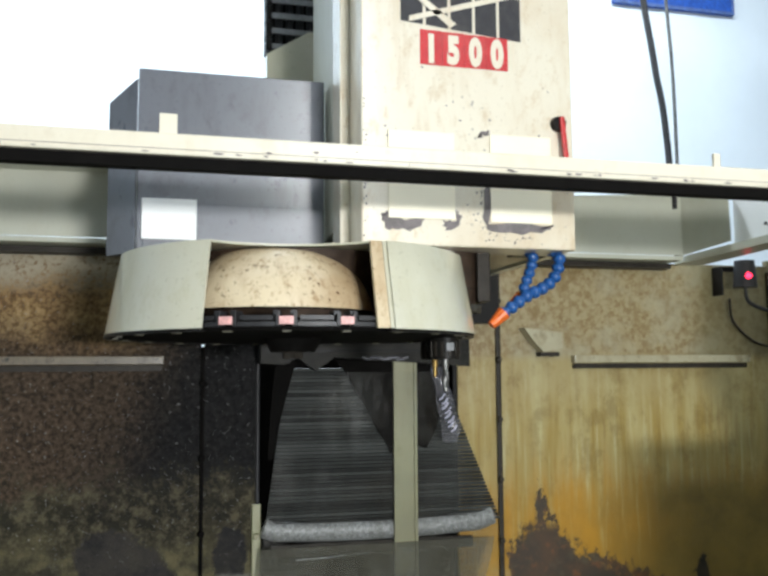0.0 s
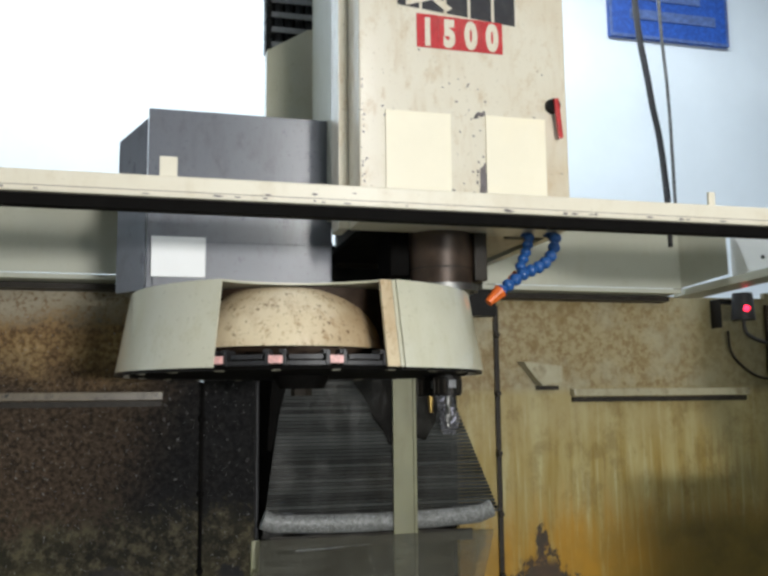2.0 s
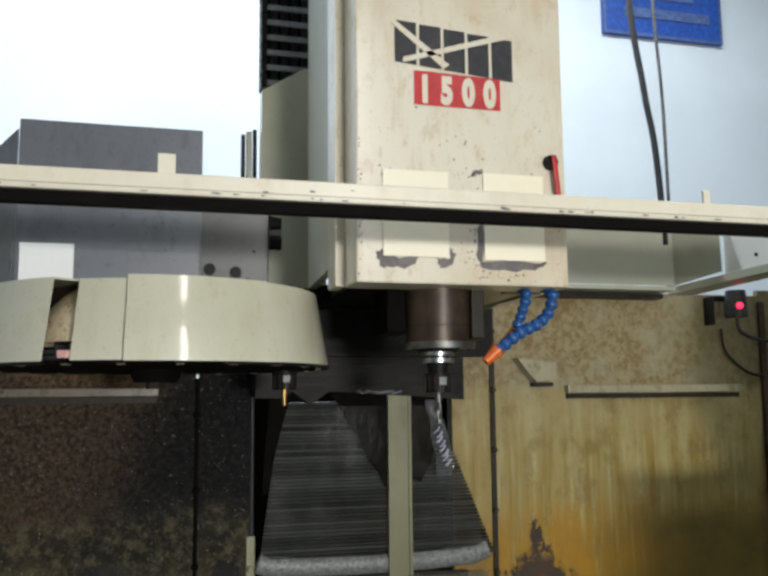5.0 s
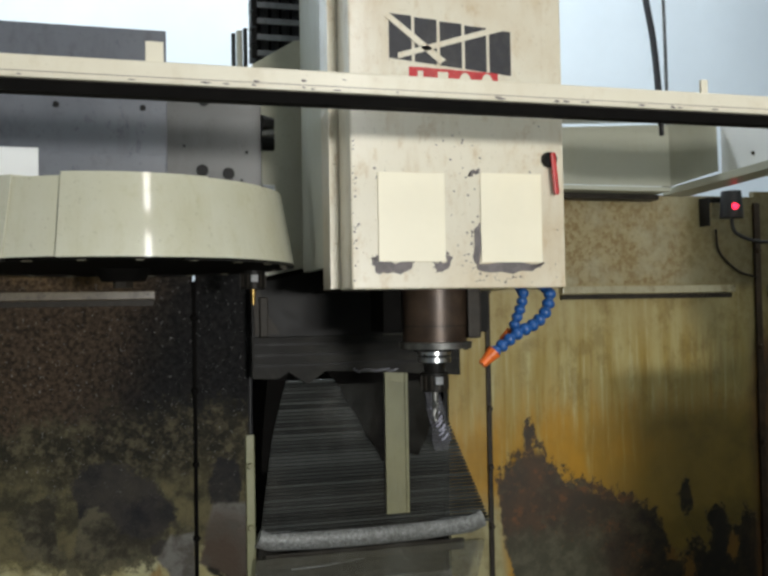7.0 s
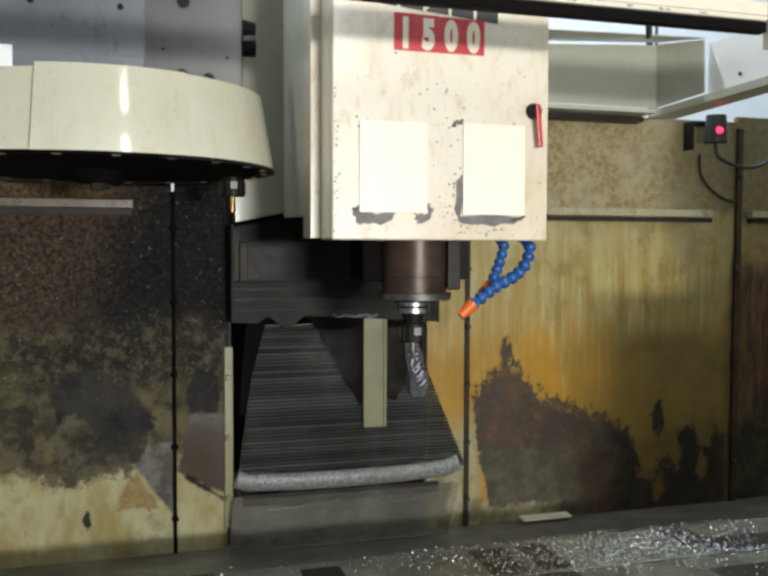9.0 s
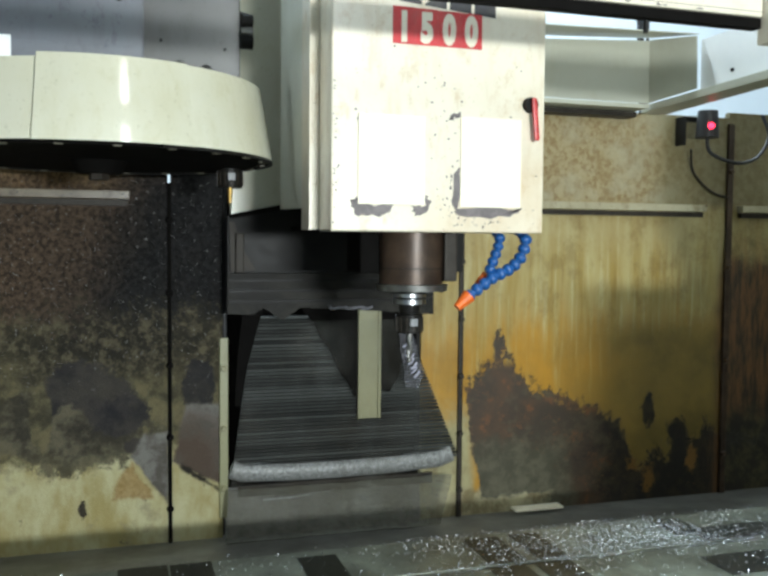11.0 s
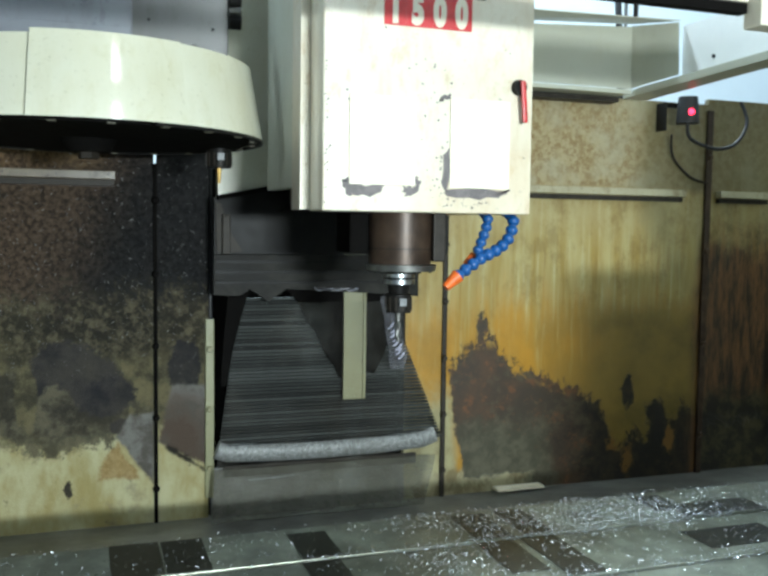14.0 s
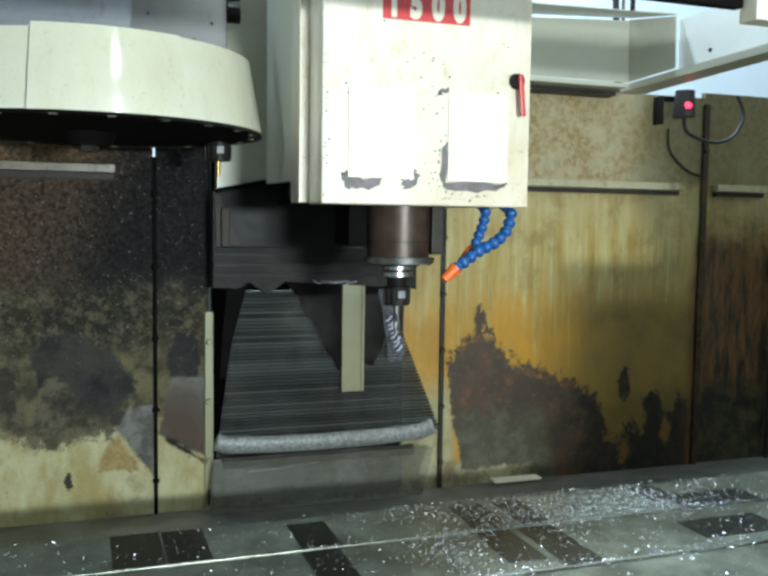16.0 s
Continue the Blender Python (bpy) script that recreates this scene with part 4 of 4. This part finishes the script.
roll = tube(B(), [(0.85, 2.396, -0.650), (0.88, 2.396, -0.662), (1.02, 2.396, -0.668), (1.15, 2.396, -0.670), (1.32, 2.396, -0.667), (1.46, 2.396, -0.660), (1.50, 2.396, -0.645)], 0.026, 16)
for v in roll.verts:
    v.co.y = 2.396 + (v.co.y - 2.396) * 0.65
part("bottom_roll", roll, ROLL, head, "bright worn bottom roll", True)
part("bottom_strip", box(B(), 0.87, 1.44, 2.392, 2.398, -0.73, -0.699), GRIME, head)
# dark triangular shadows over the slats, added as thin black sheets
part("torn_flap", prism(B(), [(1.040, -0.205), (1.205, -0.205), (1.212, -0.452), (1.196, -0.462), (1.180, -0.425), (1.150, -0.385), (1.128, -0.335), (1.096, -0.29), (1.075, -0.245)], 2.3765, 2.379), DEEPBLACK, head, "black sheet put in for a dark triangular shadow")
part("torn_flap", prism(B(), [(1.266, -0.205), (1.345, -0.205), (1.352, -0.30), (1.330, -0.40), (1.300, -0.452), (1.268, -0.44)], 2.3765, 2.379), DEEPBLACK, head, "black sheet put in for a dark triangular shadow")
part("torn_flap", prism(B(), [(0.880, -0.205), (0.935, -0.205), (0.914, -0.28), (0.893, -0.36), (0.872, -0.47), (0.858, -0.47), (0.866, -0.33)], 2.3765, 2.379), DEEPBLACK, head, "black sheet put in for a dark triangular shadow")
for x in (0.895, 1.395):
    part("guard_strap", box(B(), x - 0.006, x + 0.006, 2.398, 2.4, -0.65, -0.22), BLACK, head)

# two jointed coolant hoses
def hose(pts, r, name):
    h = part(name, tube(B(), spline(pts), r * 0.6), BLUEP, head, "blue jointed coolant hose", True)
    bead = B()
    vs = bmesh.ops.create_uvsphere(bead, u_segments=16, v_segments=10, radius=1)["verts"]
    me = mesh_of("hose_bead", bead, BLUEP, True)
    path = spline(pts, 24)
    d, last = 0.0, None
    for p, q in zip(path, path[1:]):
        d += (q - p).length
        if last is None or d - last > r * 1.45:
            last = d
            b = new("hose_bead", me)
            b.parent = h
            b.matrix_basis = Matrix.LocRotScale(p, (q - p).to_track_quat("Z", "Y"), (r, r, r * 0.85))
    return h


hy = 1.632
hose([(1.352, hy + 0.07, 0.02), (1.354, hy + 0.01, -0.002), (1.353, hy, -0.022), (1.340, hy, -0.054), (1.312, hy - 0.005, -0.075), (1.278, hy - 0.01, -0.090), (1.246, hy - 0.01, -0.112), (1.224, hy - 0.01, -0.128)], 0.0132, "coolant_hose")
hose([(1.305, hy + 0.08, 0.02), (1.303, hy + 0.02, -0.005), (1.296, hy + 0.01, -0.030), (1.284, hy + 0.005, -0.056), (1.272, hy, -0.082)], 0.0116, "coolant_hose")
dr = Vector((-0.74, 0, -0.67)).to_track_quat("Z", "Y").to_matrix().to_4x4()
part("nozzle", cyl(B(), 0, 0, 0, 0.036, 0.0145, 0.008, 20, Matrix.Translation((1.226, hy - 0.01, -0.126)) @ dr), ORANGE, head, "orange nozzle tip", True)
part("nozzle", cyl(B(), 0, 0, 0, 0.028, 0.009, 0.006, 16, Matrix.Translation((1.275, hy + 0.02, -0.086)) @ dr), ORANGE, head, "orange nozzle tip", True)
part("hose_manifold", box(B(), 1.28, 1.365, hy + 0.058, hy + 0.10, 0.0, 0.03, 0.004), GRIME, head)
# milky plastic film hung before the slats
film = B()
rows = []
for j in range(25):
    f = j / 24
    z = -0.24 - 0.455 * f
    x0, x1 = 0.925 - 0.082 * f ** 0.7, 1.325 + 0.18 * f
    rows.append([film.verts.new((x0 + (x1 - x0) * i / 40, 2.357 + 0.0018 * math.sin(i * 0.9 + 2 * f) * f - 0.004 * max(0, f - 0.9) * 10, z)) for i in range(41)])
for p, q in zip(rows, rows[1:]):
    for i in range(40):
        film.faces.new((p[i], p[i + 1], q[i + 1], q[i]))
bmesh.ops.solidify(film, geom=list(film.faces), thickness=0.0006)
part("plastic_film", film, FILM, head, "milky clear plastic film, creased", True)
# the film's loose skirt below the roll
skirt = B()
rows = []
for j in range(19):
    f = j / 18
    x0, x1 = 0.838 - 0.012 * f, 1.492 - 0.05 * f
    rows.append([skirt.verts.new((x0 + (x1 - x0) * i / 40, 2.362 - 0.04 * f + 0.003 * math.sin(i * 0.55 + 5 * f) + 0.0015 * math.sin(j * 2.1), -0.70 - 0.134 * f)) for i in range(41)])
for p, q in zip(rows, rows[1:]):
    for i in range(40):
        skirt.faces.new((p[i], p[i + 1], q[i + 1], q[i]))
bmesh.ops.solidify(skirt, geom=list(skirt.faces), thickness=0.0006)
part("film_skirt", skirt, SKIRT, head, "dull grey skirt of plastic film", True)
part("skirt_hem", tube(B(), [(0.93, 2.345, -0.728), (1.02, 2.345, -0.726), (1.14, 2.385, -0.727)], 0.0018, 8), ROLL, head)
# crumpled film at the beam's end, its glints put in as pale tubes
wedge = B()
rows = []
for j in range(13):
    f = j / 12
    x0, x1 = 1.305 + 0.035 * f, 1.345 + 0.055 * f - 0.02 * max(0, f - 0.8) * 5
    rows.append([wedge.verts.new((x0 + (x1 - x0) * i / 10, 2.343 + 0.008 * math.sin(i * 1.7 + j * 1.3), -0.225 - 0.21 * f)) for i in range(11)])
for p, q in zip(rows, rows[1:]):
    for i in range(10):
        wedge.faces.new((p[i], p[i + 1], q[i + 1], q[i]))
bmesh.ops.solidify(wedge, geom=list(wedge.faces), thickness=0.0006)
part("film_fold", wedge, CLEAR, head, "crumpled clear plastic film", True)
for k in range(8):
    x, z = 1.334 + 0.0042 * k + (0.004 if k % 2 else 0), -0.310 - 0.0125 * k
    part("film_crease", tube(B(), spline([(x - 0.009, 2.333, z - 0.007), (x - 0.001, 2.330, z - 0.002), (x + 0.008, 2.333, z + 0.010)], 4), 0.0022 + 0.0006 * (k % 3), 8), GLINT, head, "", True)
for k in range(5):
    x = 1.12 + 0.024 * k
    part("film_crease", tube(B(), spline([(x - 0.014, 2.325, -0.196 - 0.003 * k), (x, 2.322, -0.205 + 0.004 * (k % 2)), (x + 0.016, 2.325, -0.200)], 4), 0.0035, 8), CLEAR, head, "", True)

# energy chain behind the carriage
chain = thing("energy_chain", "black cable chain with grey cross links behind the head", "cable chain", at=(0, 0, 1.937))
for k in range(14):
    z = 0.66 + k * 0.045
    part("link_side", box(B(), 0.85, 0.866, 2.40, 2.46, z, z + 0.04, 0.003), BLACK, chain)
    part("link_side", box(B(), 1.005, 1.02, 2.40, 2.46, z, z + 0.04, 0.003), BLACK, chain)
    part("cross_bar", box(B(), 0.867, 1.004, 2.405, 2.412, z + 0.010, z + 0.026, 0.002), LINK, chain)
# black backing added to make the gaps between links dark
part("back_band", box(B(), 0.868, 1.003, 2.448, 2.458, 0.64, 1.3), BLACK, chain)
for x in (0.89, 0.92, 0.95, 0.98):
    part("cable", tube(B(), [(x, 2.430, 0.64), (x, 2.435, 1.3)], 0.012), RUBBER, chain)

t = thing("conduit_post", "dark and pale conduits standing behind the machine", "conduit")
part("base", box(B(), 0.800, 0.846, 2.437, 2.465, 0.75, 0.80, 0.002), GRIME, t)
for x, r, mt in ((0.806, 0.006, RUBBER), (0.8225, 0.0085, DUCT), (0.839, 0.006, RUBBER)):
    part("conduit", cyl(B(), x, 2.450, 0.8005, 2.47 + (x - 0.8) * 0.5, r, None, 14), mt, t, smooth=True)

# ---- tool carousel: its space is centred on its axis at the rim's lower edge ----
CX, CY, CZ = 0.885, 1.98, 1.795  # before it is brought to size
car = thing("tool_carousel", "cream drum-shaped tool carousel with a grey housing", "tool carousel", at=(CX, CY, CZ))
R0, R1, HT = 0.406, 0.376, 0.168
part("cover", arc_wall(B(), -72, 237, R0, R1, 0, HT, 0.004), PALE, car, smooth=True)
part("cover_edge", arc_wall(B(), -76, -72.2, R0, R1, 0, HT, 0.006), OILY, car, smooth=True)
lid = B()
ring = []
for k in range(120):
    a = -123 + 360 * k / 120
    f = max(0.0, math.sin(math.pi * (a + 123) / 47)) if a < -76 else 0.0
    r = R1 - 0.005 - 0.085 * f ** 0.6
    ring.append((r * math.cos(radians(a)), r * math.sin(radians(a))))
lo, hi = [lid.verts.new((x, y, HT - 0.004)) for x, y in ring], [lid.verts.new((x, y, HT)) for x, y in ring]
lid.faces.new(lo[::-1]), lid.faces.new(hi)
for k in range(120):
    lid.faces.new((lo[k], lo[(k + 1) % 120], hi[(k + 1) % 120], hi[k]))
part("lid", lid, PALE, car)
# the drum's arc-shaped lit area, modelled as a dome of its own
lit_dome = B()
bmesh.ops.create_uvsphere(lit_dome, u_segments=48, v_segments=24, radius=1)
bmesh.ops.transform(lit_dome, matrix=Matrix.LocRotScale((-0.058, -0.185, 0.018), None, (0.197, 0.170, 0.172)), verts=lit_dome.verts)
for v in lit_dome.verts:
    v.co.z = min(v.co.z, HT - 0.006)
bmesh.ops.delete(lit_dome, geom=[v for v in lit_dome.verts if v.co.z < 0.021], context="VERTS")
part("inner_hood", lit_dome, DRUMPAINT, car, "cream dome shaped like the lit arc of the drum, splashed with brown oil", True)
# rest of the drum, its shade put into the brown colour
part("inner_bulkhead", cyl(B(), 0, 0, 0.022, HT - 0.006, 0.23, 0.28, 48), BROWN, car, smooth=True)
part("rim_lip", arc_wall(B(), -72, 237, R0 + 0.001, R0, -0.006, 0, 0.012), BLACK, car, "oily black lower rim")
shut_a = part("shutter", arc_wall(B(), -71, -27, R0 + 0.006, R1 + 0.006, -0.001, HT + 0.001, 0.003), PALE, car, "sliding curved cover", True)
shut_b = part("shutter", arc_wall(B(), -73, -54, R0 - 0.006, R1 - 0.006, 0.001, HT - 0.005, 0.003), PALE, car, "sliding curved cover", True)
# turning disc with grippers, tags and hub
disc = part("tool_disc", cyl(B(), 0, 0, -0.004, 0.02, 0.375, None, 72), DEEPBLACK, car, "oily black turning tool disc", True)
part("hub", cyl(B(), 0, 0, -0.035, -0.005, 0.05, 0.065, 28), DEEPBLACK, disc, smooth=True)
part("hub_nut", cyl(B(), 0, 0, -0.05, -0.0355, 0.024, None, 6), GRIME, disc)
grip = B()
arc_wall(grip, -5.2, 5.2, 0.392, 0.392, 0.003, 0.011, 0.02, 6)
arc_wall(grip, -4.6, 4.6, 0.388, 0.388, 0.0145, 0.023, 0.02, 6)
for a in (-5.9, 5.9):
    box(grip, 0.355, 0.394, -0.004, 0.004, 0.003, 0.030, 0.001, Matrix.Rotation(radians(a), 4, "Z"))
    box(grip, 0.355, 0.390, -0.009, 0.003, 0.024, 0.032, 0.001, Matrix.Rotation(radians(a), 4, "Z"))
gm = mesh_of("gripper", grip, RUBBER)
tm = mesh_of("number_tag", box(B(), 0.392, 0.396, -0.013, 0.013, 0.006, 0.021, 0.001), PINK)
STEP = 360 / 22
A0 = 4.0
for k in range(22):
    g = new("gripper", gm)
    g.parent = disc
    g.rotation_euler[2] = radians(-100.5 + (k + 0.5) * STEP)
    g = new("number_tag", tm)
    g.parent = disc
    g.rotation_euler[2] = radians(-100.5 + k * STEP)
tb = mesh_of("rim_tab", box(B(), 0.378, 0.391, -0.008, 0.008, -0.008, -0.0045, 0.001), TABM)
for k in range(22):
    g = new("rim_tab", tb)
    g.parent = disc
    g.rotation_euler[2] = radians(-100.5 + k * STEP)
# grey housing on top
housing = part("housing", box(B(), 0.536 - CX, 0.996 - CX, 0.20, 0.29, HT + 0.002, 2.459 - CZ, 0.003), GREY, car, "grey painted steel housing")
part("housing_side", slab(B(), [(0.468 - CX, 0.285, HT + 0.04), (0.535 - CX, 0.201, HT + 0.04), (0.535 - CX, 0.201, 2.43 - CZ), (0.468 - CX, 0.285, 2.39 - CZ)], 0.004), GREY, housing)
part("housing_panel", box(B(), 0.552 - CX, 0.992 - CX, 0.192, 0.1985, HT + 0.01, 2.125 - CZ, 0.002), GREY, housing)
part("white_label", box(B(), 0.548 - CX, 0.678 - CX, 0.187, 0.1915, 2.035 - CZ, 2.135 - CZ, 0.002), WHITE, housing, "blank white label")
for x in (0.72, 0.935):
    part("bolt", cyl(B(), 0, 0, 0, 0.006, 0.009, 0.008, 6, Matrix.Translation((x - CX, 0.1995, 2.25 - CZ)) @ Matrix.Rotation(radians(90), 4, "X")), BLACK, housing)

K = 0.8586
shrink(car, K)
CX, CY, CZ = 0.838, 1.70, 1.779
car.location = (CX, CY, CZ)

# fixed slide plate behind the carousel
plate = thing("slide_plate", "grey steel slide plate with bolt holes", "plate")
PY = 2.13
part("plate", box(B(), 0.54, 0.838, PY, PY + 0.014, 1.95, 2.236, 0.003), PLATE, plate)
for x, z in ((0.695, 2.035), (0.757, 2.029), (0.70, 2.205)):
    part("bolt", cyl(B(), 0, 0, 0, 0.004, 0.0145, None, 20, Matrix.Translation((x, PY - 0.0005, z)) @ Matrix.Rotation(radians(90), 4, "X")), BLACK, plate)
for x, z in ((0.653, 2.093), (0.801, 2.082), (0.788, 2.013)):
    part("screw", cyl(B(), 0, 0, 0, 0.003, 0.004, None, 10, Matrix.Translation((x, PY - 0.0005, z)) @ Matrix.Rotation(radians(90), 4, "X")), BLACK, plate)
for z, r0, r1, mt in ((2.155, 0.021, 0.015, BLACK), (2.130, 0.013, 0.013, DULL), (2.105, 0.017, 0.017, BLACK), (1.992, 0.013, 0.013, STEEL)):
    part("clamp", cyl(B(), 0, 0, 0, 0.03, r0, r1, 14, Matrix.Translation((0.8385, PY + 0.004, z)) @ Matrix.Rotation(radians(90), 4, "Y")), mt, plate)
part("support", box(B(), 0.64, 0.78, PY + 0.0145, WY + 0.3, 2.06, 2.12), GRIME, plate)

# ---- tools ----
def tool(label, kind, flange=0.043):
    t = thing("milling_tool", label, "tool", "tools of the carousel")
    part("flange", cyl(cyl(B(), 0, 0, -0.010, 0.0, flange, None, 32), 0, 0, -0.028, -0.016, flange, None, 32), STEEL, t, smooth=True)
    part("groove", cyl(B(), 0, 0, -0.016, -0.010, flange - 0.008, None, 24), BLACK, t)
    part("taper", cyl(B(), 0, 0, 0.0005, 0.06, 0.03, 0.02, 24), DULL, t, smooth=True)
    part("collet_body", cyl(cyl(B(), 0, 0, -0.055, -0.0285, 0.026, 0.030, 28), 0, 0, -0.106, -0.056, 0.034, 0.036, 28), BLACK, t, "dark blued collet chuck", True)
    ring = B()
    for k in range(12):
        a = k * math.pi / 6
        box(ring, -0.003, 0.003, 0.033, 0.0375, -0.100, -0.064, 0, Matrix.Rotation(a, 4, "Z"))
    part("chuck_ribs", ring, GRIME, t)
    part("drive_key", box(B(), -0.010, 0.010, -0.0400, -0.0335, -0.086, -0.066, 0.001), LINK, t, "grey drive key")
    if kind == "mill":
        bm = B()
        rings = []
        for i in range(25):
            z, tw = -0.1065 - i * 0.0033, i * 0.2
            ring = []
            for k in range(16):
                a = 2 * math.pi * k / 16
                r = 0.0085 * (1 if i < 7 else 0.84 + 0.24 * math.cos(2 * (a - tw)))
                ring.append(bm.verts.new((r * math.cos(a), r * math.sin(a), z)))
            rings.append(ring)
        for a, b in zip(rings, rings[1:]):
            for k in range(16):
                bm.faces.new((a[k], b[k], b[(k + 1) % 16], a[(k + 1) % 16]))
        bm.faces.new(rings[-1])
        part("end_mill", bm, DULL, t, "bright fluted end mill", True)
    else:
        part("drill", cyl(B(), 0, 0, -0.150, -0.1065, 0.005, 0.008, 12), BRASS, t, "slim brass tip", True)
    shrink(t, 0.78)
    return t


tool_a = tool("short dark tool holder with a slim brass tip", "tap", 0.034)
tool_b = tool("dark tool chuck with a slim bright end mill", "mill")


def motions():
    z0 = 1.937
    rise = [(0, 1.949), (0.5, 1.951), (0.7, 1.980), (1.0, 2.030), (1.15, 2.056), (1.3, 2.065), (2.0, 2.066), (2.3, 2.063), (2.5, 2.036), (2.75, 1.993), (3.0, 1.954), (3.15, 1.944), (3.5, 1.942),
            (4.6, 1.942), (5.6, 1.938), (5.8, 1.922), (6.0, 1.888), (6.5, 1.811), (7.0, 1.733), (7.4, 1.669), (7.55, 1.652), (7.8, 1.648), (12.0, 1.6475), (16.0, 1.6475)]
    walk(head, [(t, pose(0, 0, z)) for t, z in rise])
    walk(chain, [(t, pose(0, 0, z)) for t, z in rise])
    # the carousel settles, then draws back to its rest
    slide = [(0, -0.019), (0.2, -0.005), (0.4, 0.0), (3.5, 0.0), (3.8, -0.003), (4.2, -0.071), (4.7, -0.198), (5.2, -0.300), (5.5, -0.322), (6.0, -0.322), (16.0, -0.322)]

    def back(x):
        """The slide runs aslant: to the rear and a little upwards as it draws aside."""
        f = max(0.0, -x - 0.02) / 0.302
        return 0.17 * f, 0.012 * f

    walk(car, [(t, pose(CX + x, CY + back(x)[0], CZ + back(x)[1])) for t, x in slide])
    turn = [(0, 0), (1.8, 0), (1.88, 1.5), (2.0, 10.5), (2.1, STEP - 0.4), (2.2, STEP), (16.0, STEP)]
    walk(disc, [(t, pose(0, 0, 0, 0, 0, a)) for t, a in turn])
    walk(housing, [(t, pose(0, 0, z)) for t, z in ((0, 0), (3.8, 0), (4.6, -0.010), (5.3, -0.020), (5.6, -0.022), (16.0, -0.022))])
    walk(shut_a, [(t, pose(0, 0, 0, 0, 0, a)) for t, a in ((0, 0), (3.8, 0), (4.5, -12), (5.2, -33), (5.5, -35.5), (16.0, -35.5))])
    walk(shut_b, [(t, pose(0, 0, 0, 0, 0, a)) for t, a in ((0, 0), (3.8, 0), (4.5, -18), (5.2, -48), (5.5, -51), (16.0, -51))])

    def along(rows, t):
        return float(np.interp(t, [r[0] for r in rows], [r[1] for r in rows]))

    rp = math.hypot(SX - CX, SY - CY)
    hang = 1.942 - 0.126

    def in_disc(t, a):
        a = radians(A0 + a + along(turn, t))
        x = along(slide, t)
        return (CX + x + rp * math.cos(a), CY + back(x)[0] + rp * math.sin(a), hang + back(x)[1])

    times = [0, 0.2, 0.4, 1.8, 1.88, 2.0, 2.1, 2.2, 3.5, 3.8, 4.2, 4.7, 5.2, 5.5, 6.0, 16.0]
    walk(tool_a, [(t, pose(*in_disc(t, 0))) for t in times])
    early = [(t, pose(*in_disc(t, -STEP))) for t in times if t <= 2.2]
    walk(tool_b, early + [(2.9, pose(SX, SY, hang))] + [(t, pose(SX, SY, min(hang, z - 0.126))) for t, z in rise if t >= 3.0])


motions()
